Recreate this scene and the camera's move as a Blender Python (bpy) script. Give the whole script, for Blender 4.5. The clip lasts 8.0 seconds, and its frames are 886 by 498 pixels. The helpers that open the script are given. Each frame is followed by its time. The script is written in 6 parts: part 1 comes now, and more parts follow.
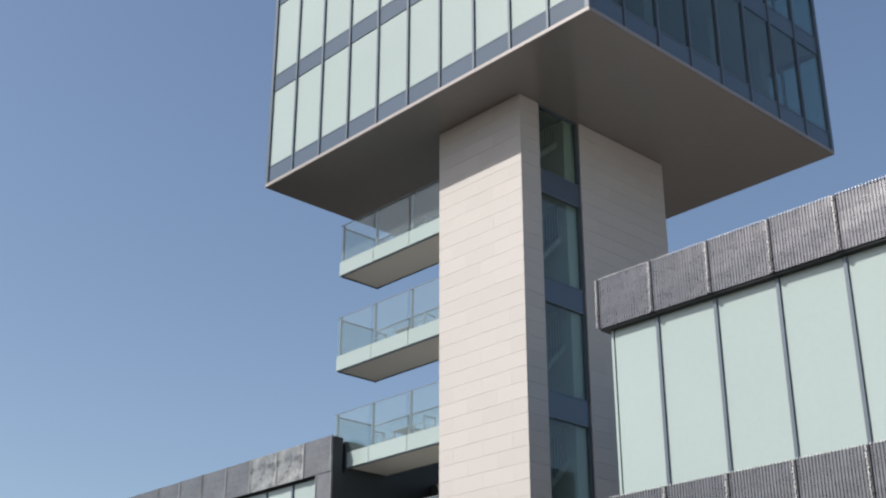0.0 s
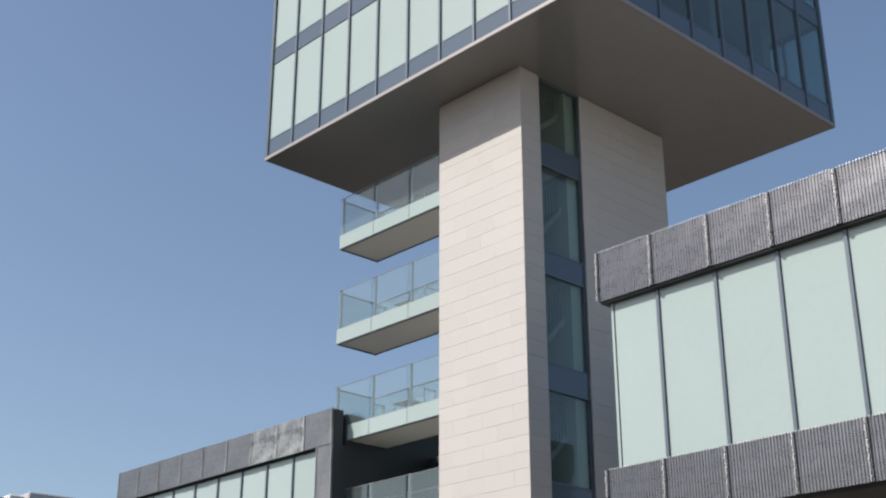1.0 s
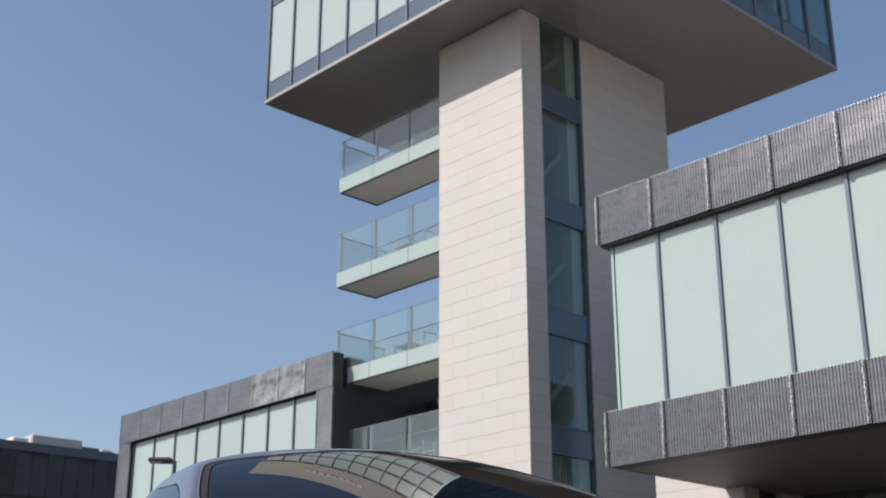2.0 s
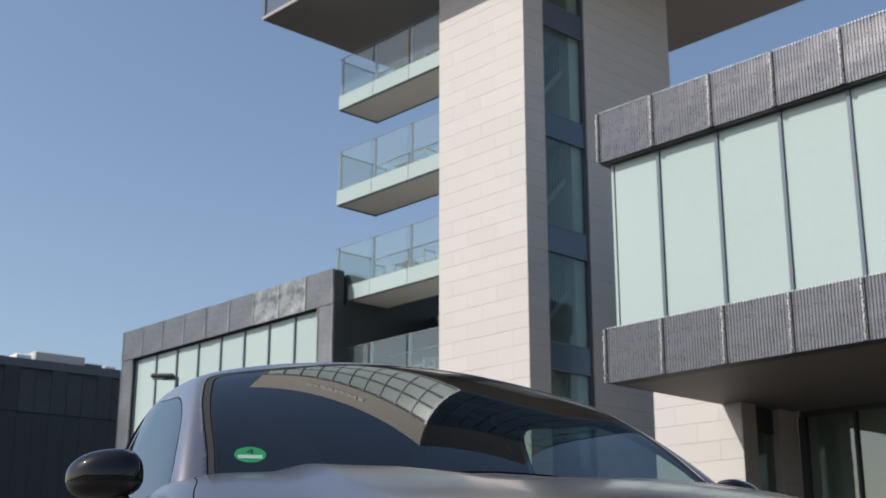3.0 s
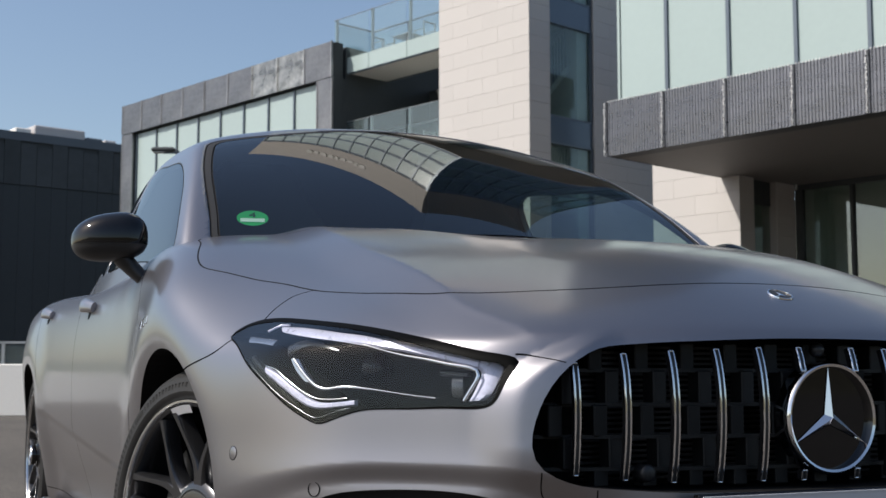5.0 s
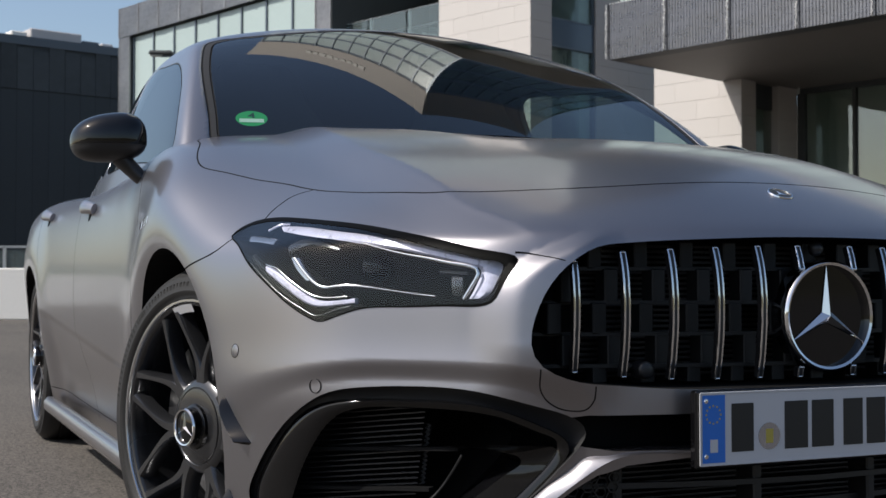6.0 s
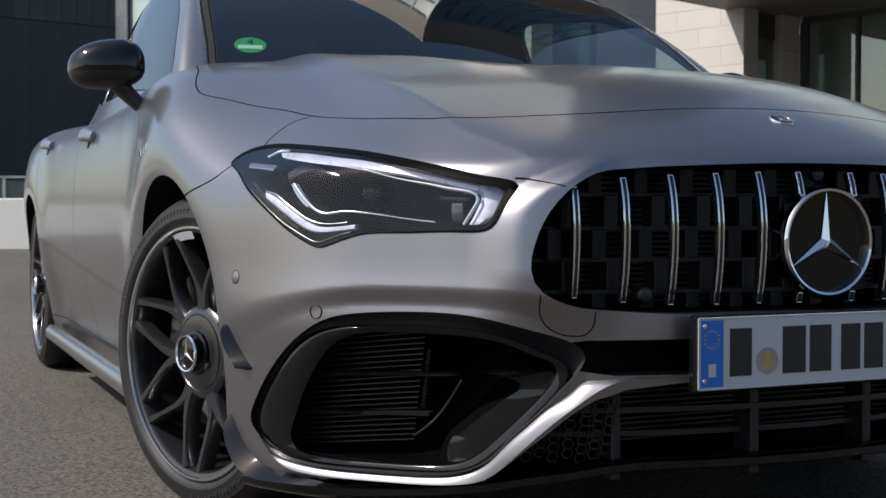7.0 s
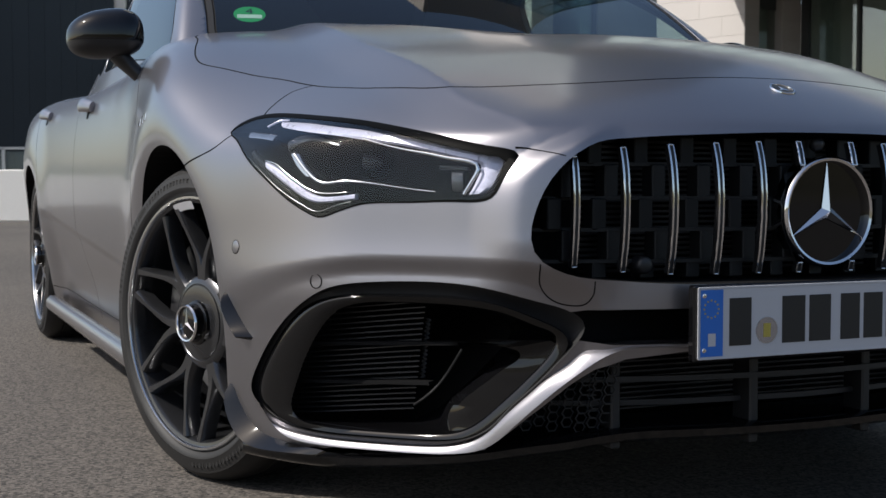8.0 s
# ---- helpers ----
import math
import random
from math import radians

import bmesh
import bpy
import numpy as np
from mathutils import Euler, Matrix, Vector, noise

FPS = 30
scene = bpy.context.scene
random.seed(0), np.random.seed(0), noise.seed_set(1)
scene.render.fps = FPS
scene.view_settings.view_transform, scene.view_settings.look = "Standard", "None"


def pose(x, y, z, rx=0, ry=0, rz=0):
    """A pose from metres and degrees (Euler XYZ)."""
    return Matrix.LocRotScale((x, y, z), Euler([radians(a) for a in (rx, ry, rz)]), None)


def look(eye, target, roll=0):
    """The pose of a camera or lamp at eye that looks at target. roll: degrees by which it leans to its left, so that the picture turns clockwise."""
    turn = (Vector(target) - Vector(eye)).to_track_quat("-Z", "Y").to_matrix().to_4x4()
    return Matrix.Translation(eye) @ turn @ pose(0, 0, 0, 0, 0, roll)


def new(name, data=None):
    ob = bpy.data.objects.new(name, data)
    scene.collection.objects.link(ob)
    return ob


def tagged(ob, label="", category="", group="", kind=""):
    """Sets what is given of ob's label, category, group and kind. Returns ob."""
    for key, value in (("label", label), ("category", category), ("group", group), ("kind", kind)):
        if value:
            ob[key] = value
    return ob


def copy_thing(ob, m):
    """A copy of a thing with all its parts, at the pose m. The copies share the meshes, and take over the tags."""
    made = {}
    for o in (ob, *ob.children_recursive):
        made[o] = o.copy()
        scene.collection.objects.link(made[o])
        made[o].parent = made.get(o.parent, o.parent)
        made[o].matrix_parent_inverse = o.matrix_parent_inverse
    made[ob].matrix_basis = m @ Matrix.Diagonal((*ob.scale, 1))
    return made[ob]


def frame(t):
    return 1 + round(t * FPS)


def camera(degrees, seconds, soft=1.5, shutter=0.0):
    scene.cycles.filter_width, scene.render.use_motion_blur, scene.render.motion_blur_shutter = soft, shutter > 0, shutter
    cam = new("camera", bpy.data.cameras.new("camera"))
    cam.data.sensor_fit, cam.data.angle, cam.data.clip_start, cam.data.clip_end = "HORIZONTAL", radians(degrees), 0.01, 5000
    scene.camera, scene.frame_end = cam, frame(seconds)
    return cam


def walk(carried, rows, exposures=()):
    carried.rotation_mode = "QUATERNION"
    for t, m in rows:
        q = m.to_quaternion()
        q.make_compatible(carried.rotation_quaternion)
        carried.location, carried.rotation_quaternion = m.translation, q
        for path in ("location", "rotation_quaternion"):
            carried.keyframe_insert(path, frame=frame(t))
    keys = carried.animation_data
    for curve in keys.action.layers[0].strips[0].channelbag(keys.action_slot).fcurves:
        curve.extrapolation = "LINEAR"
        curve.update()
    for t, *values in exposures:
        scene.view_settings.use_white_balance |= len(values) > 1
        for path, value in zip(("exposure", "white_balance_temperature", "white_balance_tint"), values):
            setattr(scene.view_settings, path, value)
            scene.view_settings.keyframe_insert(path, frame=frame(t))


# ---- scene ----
# camera on a tripod head: the lens sits 0.14 m ahead of the tilt axis
cam = camera(38.58, 8.0)
# the lens is focused on the car, so the building is a little soft
cam.data.dof.use_dof, cam.data.dof.focus_distance, cam.data.dof.aperture_fstop = True, 2.5, 13.0
AXIS_Y, AXIS_Z, ARM = -0.14, 0.627, 0.14
TILTS = [
    (0.0, 23.491), (0.5, 23.173), (1.0, 22.282), (1.5, 21.221), (3.0, 16.036), (3.5, 14.033), (4.0, 11.272),
    (4.5, 8.417), (6.0, 1.564), (6.5, -0.238), (7.0, -1.573), (7.5, -2.394), (8.0, -2.86),
]
walk(cam, [(t, pose(0, AXIS_Y + ARM * math.cos(radians(a)), AXIS_Z + ARM * math.sin(radians(a)), 90 + a, 0, 0)) for t, a in TILTS])

# ---- sky and sun ----
SUN_TO = Vector((-0.932, -0.262, 1.0)).normalized()
world = bpy.data.worlds.new("sky")
scene.world = world
world.use_nodes = True
wn = world.node_tree.nodes
sky = wn.new("ShaderNodeTexSky")
sky.sky_type, sky.sun_disc = "NISHITA", False
sky.sun_elevation = math.asin(SUN_TO.z)
sky.sun_rotation = math.atan2(SUN_TO.x, SUN_TO.y)
sky.air_density, sky.dust_density, sky.ozone_density = 1.0, 1.8, 1.0
wn["Background"].inputs["Strength"].default_value = 0.089
world.node_tree.links.new(sky.outputs[0], wn["Background"].inputs["Color"])
sun = new("sun", bpy.data.lights.new("sun", "SUN"))
sun.data.energy, sun.data.angle, sun.data.color = 3.6, radians(0.5), (1.0, 0.95, 0.88)
sun.matrix_world = look(SUN_TO * 50, (0, 0, 0))
scene.view_settings.exposure = 0.65

# ---- materials ----
def material(name, colour, rough=0.5, metal=0.0, vary=0.1, grain=40.0, blotch=1.5, bump=0.0, bump_scale=None, per_piece=0.0, rough_vary=0.08, **more):
    """A principled material with variation at two scales (metres), optional fine relief and a tone of its own per piece."""
    m = bpy.data.materials.new(name)
    m.use_nodes = True
    nt = m.node_tree
    b = nt.nodes["Principled BSDF"]
    tc = nt.nodes.new("ShaderNodeTexCoord")
    def noise_at(scale, detail):
        n = nt.nodes.new("ShaderNodeTexNoise")
        n.inputs["Scale"].default_value, n.inputs["Detail"].default_value = scale, detail
        nt.links.new(tc.outputs["Object"], n.inputs["Vector"])
        return n.outputs["Fac"]
    def maths(op, a, c):
        n = nt.nodes.new("ShaderNodeMath")
        n.operation = op
        for k, v in enumerate((a, c)):
            if isinstance(v, (int, float)):
                n.inputs[k].default_value = v
            else:
                nt.links.new(v, n.inputs[k])
        return n.outputs[0]
    fine, wide = noise_at(grain, 4), noise_at(blotch, 3)
    tone = maths("ADD", maths("MULTIPLY", maths("SUBTRACT", fine, 0.5), vary * 1.2), maths("MULTIPLY", maths("SUBTRACT", wide, 0.5), vary * 1.8))
    if per_piece:
        info = nt.nodes.new("ShaderNodeObjectInfo")
        tone = maths("ADD", tone, maths("MULTIPLY", maths("SUBTRACT", info.outputs["Random"], 0.5), per_piece))
    tone = maths("ADD", tone, 1.0)
    mul = nt.nodes.new("ShaderNodeVectorMath")
    mul.operation = "SCALE"
    mul.inputs[0].default_value = colour
    nt.links.new(tone, mul.inputs["Scale"])
    nt.links.new(mul.outputs[0], b.inputs["Base Color"])
    r = maths("ADD", maths("MULTIPLY", maths("SUBTRACT", wide, 0.5), rough_vary), rough)
    nt.links.new(r, b.inputs["Roughness"])
    b.inputs["Metallic"].default_value = metal
    if bump:
        bn = nt.nodes.new("ShaderNodeBump")
        bn.inputs["Strength"].default_value, bn.inputs["Distance"].default_value = 0.6, bump
        nt.links.new(noise_at(bump_scale or grain, 5), bn.inputs["Height"])
        nt.links.new(bn.outputs[0], b.inputs["Normal"])
    for key, value in more.items():
        b.inputs[key.replace("_", " ").title().replace("Ior", "IOR")].default_value = value
    return m


def glass(name, tint=(0.9, 0.95, 0.95), rough=0.0, body=0.0, body_colour=(0.4, 0.5, 0.48), base=0.045):
    """Clear or body-tinted glazing: a Fresnel gloss over a tinted see-through sheet, with some milky body."""
    m = bpy.data.materials.new(name)
    m.use_nodes = True
    nt = m.node_tree
    nt.nodes.remove(nt.nodes["Principled BSDF"])
    out = nt.nodes["Material Output"]
    tr, gl, df = nt.nodes.new("ShaderNodeBsdfTransparent"), nt.nodes.new("ShaderNodeBsdfGlossy"), nt.nodes.new("ShaderNodeBsdfDiffuse")
    tr.inputs["Color"].default_value = (*tint, 1)
    gl.inputs["Roughness"].default_value = rough
    gl.inputs["Color"].default_value = (0.88, 0.90, 0.90, 1)
    df.inputs["Color"].default_value = (*body_colour, 1)
    lw, pw, fr = nt.nodes.new("ShaderNodeLayerWeight"), nt.nodes.new("ShaderNodeMath"), nt.nodes.new("ShaderNodeMath")
    lw.inputs["Blend"].default_value = 0.5
    pw.operation, pw.inputs[1].default_value = "POWER", 4.2
    fr.operation, fr.inputs[1].default_value, fr.inputs[2].default_value = "MULTIPLY_ADD", 0.95, base
    nt.links.new(lw.outputs["Facing"], pw.inputs[0])
    nt.links.new(pw.outputs[0], fr.inputs[0])
    a, c = nt.nodes.new("ShaderNodeMixShader"), nt.nodes.new("ShaderNodeMixShader")
    a.inputs[0].default_value = body
    nt.links.new(tr.outputs[0], a.inputs[1])
    nt.links.new(df.outputs[0], a.inputs[2])
    nt.links.new(fr.outputs[0], c.inputs[0])
    nt.links.new(a.outputs[0], c.inputs[1])
    nt.links.new(gl.outputs[0], c.inputs[2])
    nt.links.new(c.outputs[0], out.inputs["Surface"])
    return m


ASPHALT = material("asphalt", (0.062, 0.054, 0.047), 0.9, vary=0.6, grain=170, blotch=0.5, bump=0.004, bump_scale=240)


def speckle(m, scale, dark, light):
    """Adds stone chips of differing tone to a material's base colour."""
    nt = m.node_tree
    b = nt.nodes["Principled BSDF"]
    src = b.inputs["Base Color"].links[0].from_socket
    tc = nt.nodes.new("ShaderNodeTexCoord")
    vo, ramp, mul = nt.nodes.new("ShaderNodeTexVoronoi"), nt.nodes.new("ShaderNodeMapRange"), nt.nodes.new("ShaderNodeVectorMath")
    vo.inputs["Scale"].default_value = scale
    nt.links.new(tc.outputs["Object"], vo.inputs["Vector"])
    sep = nt.nodes.new("ShaderNodeSeparateColor")
    nt.links.new(vo.outputs["Color"], sep.inputs[0])
    nt.links.new(sep.outputs[0], ramp.inputs["Value"])
    ramp.inputs["To Min"].default_value, ramp.inputs["To Max"].default_value = dark, light
    mul.operation = "SCALE"
    nt.links.new(src, mul.inputs[0])
    nt.links.new(ramp.outputs[0], mul.inputs["Scale"])
    nt.links.new(mul.outputs[0], b.inputs["Base Color"])


speckle(ASPHALT, 150, 0.2, 2.0)
STONE = material("pale_stone", (0.445, 0.420, 0.402), 0.7, vary=0.05, grain=60, blotch=0.8, bump=0.001, per_piece=0.05)
JOINT = material("joint_mortar", (0.40, 0.375, 0.36), 0.9, vary=0.1)
CONCRETE = material("pale_soffit", (0.66, 0.63, 0.59), 0.75, vary=0.08, grain=20, blotch=0.35, bump=0.001)
SOFFIT = material("grey_box_soffit", (0.27, 0.257, 0.24), 0.20, metal=0.35, vary=0.10, grain=6, blotch=0.25, rough_vary=0.12)
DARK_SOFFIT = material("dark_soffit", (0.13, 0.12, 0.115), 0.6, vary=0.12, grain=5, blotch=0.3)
SILVER_TRIM = material("aluminium_trim", (0.50, 0.47, 0.46), 0.45, metal=0.3, vary=0.06)
BOX_TRIM = material("grey_box_trim", (0.27, 0.25, 0.245), 0.5, metal=0.2, vary=0.08)
PARAPET = material("brown_parapet", (0.25, 0.21, 0.18), 0.6, vary=0.12, grain=10)
FRAME = material("blue_grey_frame", (0.10, 0.125, 0.155), 0.4, metal=0.3, vary=0.08)
SPANDREL = material("blue_grey_spandrel_glass", (0.075, 0.105, 0.145), 0.12, vary=0.06, blotch=0.5, per_piece=0.12)
FRIT = material("pale_green_frosted_glass", (0.325, 0.395, 0.385), 0.22, vary=0.06, grain=8, blotch=0.35, per_piece=0.07)
MESH_METAL = material("ribbed_zinc", (0.185, 0.185, 0.197), 0.28, metal=0.8, vary=0.26, grain=60, blotch=6.0, per_piece=0.08, rough_vary=0.12, bump=0.002, bump_scale=90)
GLINT = material("glint_metal_edge", (0.50, 0.49, 0.48), 0.32, metal=0.5, vary=0.9, grain=22, blotch=5, per_piece=0.2)
# patchy zinc with the bright reflected glints put into its colour
GLINT_ZINC = material("glint_zinc", (0.46, 0.45, 0.43), 0.30, metal=0.7, vary=1.1, grain=7, blotch=2.2, rough_vary=0.3, bump=0.004, bump_scale=40)
PALE_ZINC = material("weathered_zinc", (0.31, 0.305, 0.31), 0.36, metal=0.75, vary=0.42, grain=9, blotch=1.1, per_piece=0.10, rough_vary=0.25, bump=0.002, bump_scale=60)
DARK_METAL = material("dark_cladding", (0.038, 0.044, 0.047), 0.6, vary=0.15, grain=6, blotch=0.3, per_piece=0.08)
# slightly lighter cladding whose tone differs from panel to panel
UPPER_CLAD = material("uneven_dark_cladding", (0.045, 0.05, 0.053), 0.5, vary=0.5, grain=3, blotch=0.6, per_piece=0.35)
HALL_TRIM = material("grey_blue_trim", (0.10, 0.12, 0.14), 0.5, vary=0.2, blotch=0.2)
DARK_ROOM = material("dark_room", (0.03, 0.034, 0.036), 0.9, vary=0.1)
SIGN = material("sign_letters", (0.36, 0.33, 0.30), 0.5, vary=0.1)
BACKING = material("grey_green_backing", (0.40, 0.43, 0.40), 0.8, vary=0.1, grain=5, blotch=0.5)
SHOP_ROOM = material("grey_room_wall", (0.16, 0.16, 0.15), 0.85, vary=0.15)
PALE_ROOM = material("pale_room_wall", (0.42, 0.42, 0.40), 0.8, vary=0.08)
CLEAR = glass("clear_window", (0.62, 0.72, 0.72), body=0.05)
DARK_GLASS = glass("dark_shop_glass", (0.74, 0.79, 0.77), body=0.02, base=0.12)
STAIR_GLASS = glass("stair_window", (0.72, 0.80, 0.78), body=0.06, body_colour=(0.40, 0.48, 0.45))
BALUSTRADE = glass("balustrade_glass", (0.84, 0.90, 0.90), body=0.07, body_colour=(0.46, 0.55, 0.56))
POST_STEEL = material("dull_grey_post", (0.20, 0.22, 0.23), 0.45, metal=0.4, vary=0.08)
STEEL = material("brushed_steel", (0.40, 0.41, 0.42), 0.35, metal=0.75, vary=0.06)
WHITE_PAINT = material("white_painted_wall", (0.74, 0.72, 0.68), 0.8, vary=0.08, grain=25, blotch=0.6, bump=0.002)
SCRUB = material("dry_scrub", (0.075, 0.065, 0.035), 0.95, vary=0.7, grain=3, blotch=0.25, bump=0.03, bump_scale=2.0)

# ---- helpers for things ----
def part(name, bm, mat, parent=None, label="", smooth=0.0):
    """Links a bmesh as one mesh object, under a thing or a part where one is given."""
    me = bpy.data.meshes.new(name)
    bm.normal_update()
    bm.to_mesh(me)
    bm.free()
    me.materials.append(mat)
    if smooth:
        me.shade_smooth()
        me.set_sharp_from_angle(angle=radians(smooth))
    ob = new(name, me)
    if parent:
        ob.parent = parent
    if label:
        ob["label"] = label
    return ob


def piece(name, mesh, parent, m):
    """One more object on a shared mesh."""
    ob = new(name, mesh)
    ob.parent = parent
    ob.matrix_local = m
    return ob


def mesh_of(name, bm, mat):
    me = bpy.data.meshes.new(name)
    bm.normal_update()
    bm.to_mesh(me)
    bm.free()
    me.materials.append(mat)
    return me


def box(bm, x0, x1, y0, y1, z0, z1, bevel=0.0):
    g = bmesh.ops.create_cube(bm, size=1)
    vs = g["verts"]
    bmesh.ops.scale(bm, vec=(x1 - x0, y1 - y0, z1 - z0), verts=vs)
    bmesh.ops.translate(bm, vec=((x0 + x1) / 2, (y0 + y1) / 2, (z0 + z1) / 2), verts=vs)
    if bevel:
        es = list({e for v in vs for e in v.link_edges})
        bmesh.ops.bevel(bm, geom=es, offset=bevel, segments=1, affect="EDGES")
    return bm


def boxed(*args, **kw):
    return box(bmesh.new(), *args, **kw)


def thing(name, label, category, m=None, group="", kind=""):
    ob = new(name)
    if m is not None:
        ob.matrix_world = m
    return tagged(ob, label, category, group, kind)


# the building stands 47 degrees askew to the camera's line; a runs along its long facades, b away from the camera
ASKEW = pose(0, 0, 0, 0, 0, -47)

# ---- ground ----
bm = bmesh.new()
bmesh.ops.create_grid(bm, x_segments=8, y_segments=8, size=1500)
ground = part("ground", bm, ASPHALT)
tagged(ground, "grey-brown coarse asphalt of a wide parking area", "ground", kind="structure")

# ---- tower ----
TA0, TA1, TB0, TB1, TTOP = -23.96, -20.72, 22.20, 28.5, 18.56
SB0, SB1 = 22.96, 24.64
tower = thing("tower", "pale stone-clad tower shaft with a glazed stair strip", "tower", ASKEW)
part("shaft", boxed(TA0 + 0.03, TA1 - 1.6, TB0 + 0.03, TB1 - 0.03, 0, TTOP), JOINT, tower)
part("front_pier", boxed(TA1 - 1.6, TA1 - 0.03, TB0 + 0.03, SB0 - 0.03, 0, TTOP), JOINT, tower)
part("rear_pier", boxed(TA1 - 1.6, TA1 - 0.03, SB1 + 0.03, TB1 - 0.03, 0, TTOP), JOINT, tower)
SPANDRELS = [(3.43, 4.09), (6.50, 7.15), (9.56, 10.21), (12.70, 13.32), (15.88, 16.52)]


def stair_strip():
    """Panes between dark spandrels, and behind them a pale wall edge and stair flights with railings."""
    edges = [0.1] + [z for pair in SPANDRELS for z in pair] + [TTOP - 0.02]
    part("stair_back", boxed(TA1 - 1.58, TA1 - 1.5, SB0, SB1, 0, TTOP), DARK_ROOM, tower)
    part("pale_wall", boxed(TA1 - 1.45, TA1 - 0.24, SB1 - 0.40, SB1 + 0.02, 0, TTOP), WHITE_PAINT, tower)
    for k in range(0, len(edges), 2):
        z0, z1 = edges[k], edges[k + 1]
        part("pane", boxed(TA1 - 0.14, TA1 - 0.125, SB0 + 0.05, SB1 - 0.05, z0 + 0.03, z1 - 0.03), STAIR_GLASS, tower)
        for b in (SB0, SB1 - 0.05):
            part("frame", boxed(TA1 - 0.18, TA1 - 0.06, b, b + 0.05, z0, z1), FRAME, tower)
        for z in (z0, z1 - 0.04):
            part("frame", boxed(TA1 - 0.17, TA1 - 0.07, SB0 + 0.05, SB1 - 0.05, z, z + 0.04), FRAME, tower)
        if k + 2 < len(edges):
            part("spandrel", boxed(TA1 - 0.16, TA1 - 0.08, SB0, SB1, z1, edges[k + 2]), SPANDREL, tower)
            part("landing", boxed(TA1 - 1.5, TA1 - 0.2, SB0 + 0.01, SB1 - 0.5, z1 + 0.1, z1 + 0.35), JOINT, tower)
        bm = bmesh.new()
        mid = (z0 + z1) / 2
        prism_pts = [(SB0 + 0.02, z0 + 0.45), (SB1 - 0.55, mid + 0.35), (SB1 - 0.55, mid + 0.15), (SB0 + 0.02, z0 + 0.25)]
        lo = [bm.verts.new((TA1 - 0.95, b, z)) for b, z in prism_pts]
        hi = [bm.verts.new((TA1 - 0.35, b, z)) for b, z in prism_pts]
        for q in range(4):
            bm.faces.new((lo[q], lo[(q + 1) % 4], hi[(q + 1) % 4], hi[q]))
        bm.faces.new(lo[::-1])
        bm.faces.new(hi)
        flight = part("stair_flight", bm, JOINT, tower)
        for q in range(9):
            b = SB0 + 0.08 + q * 0.115
            z = z0 + 0.45 + (b - SB0) / (SB1 - SB0 - 0.55) * (mid - z0 - 0.1)
            part("baluster", boxed(TA1 - 0.40, TA1 - 0.38, b, b + 0.018, z, min(z + 0.95, z1 - 0.05)), FRAME, flight)


stair_strip()

# ---- glazed box on top ----
BA0, BA1, BB0, BB1 = -30.36, -16.80, 20.60, 31.82
head = thing("glazed_box", "cantilevered glass storey box with pale frosted panes on a tower", "building", ASKEW)
part("soffit", boxed(BA0, BA1, BB0, BB1, TTOP, TTOP + 0.12), SOFFIT, head)
part("edge_trim", boxed(BA0 - 0.03, BA1 + 0.03, BB0 - 0.03, BB1 + 0.03, TTOP + 0.02, TTOP + 0.128), BOX_TRIM, head)
FLOORS = [TTOP + 0.13, 22.05, 25.45, 28.85]
for z in (22.2, 25.6):
    part("floor_slab", boxed(BA0 + 0.15, BA1 - 0.15, BB0 + 0.15, BB1 - 0.15, z, z + 0.3), PALE_ROOM, head)
part("core", boxed(TA0 - 0.5, TA1 + 0.1, BB0 + 3.0, BB1 - 4.0, TTOP + 0.13, 29.6), PALE_ROOM, head)
part("room_wall", boxed(BA0 + 0.2, BA1 - 0.2, BB0 + 0.5, BB0 + 0.6, TTOP + 0.13, 29.4), PALE_ROOM, head)
part("roof", boxed(BA0 + 0.1, BA1 - 0.1, BB0 + 0.1, BB1 - 0.1, 29.6, 29.8), SILVER_TRIM, head)
for b in (24.5, 27.6, 30.3):
    part("column", boxed(BA1 - 1.6, BA1 - 1.2, b, b + 0.4, TTOP + 0.13, 29.4), PALE_ROOM, head)
# brown roof parapet with illegible raised writing, as plain bars
parapet = part("parapet", boxed(BA0 - 0.03, BA1 + 0.03, BB0 - 0.03, BB0 + 0.3, 29.9, 35.6), PARAPET, head)
part("parapet", boxed(BA1 - 0.3, BA1 + 0.028, BB0 + 0.3, BB1, 29.9, 35.6), PARAPET, head)
rng = random.Random(5)
a = BA0 + 3.6
while a < BA1 - 5.2:
    w = rng.uniform(0.28, 0.5)
    part("sign_bar", boxed(a, a + w, BB0 - 0.08, BB0 - 0.03, 32.0, 32.0 + rng.choice((0.7, 0.95, 0.95))), SIGN, parapet)
    a += w + 0.16


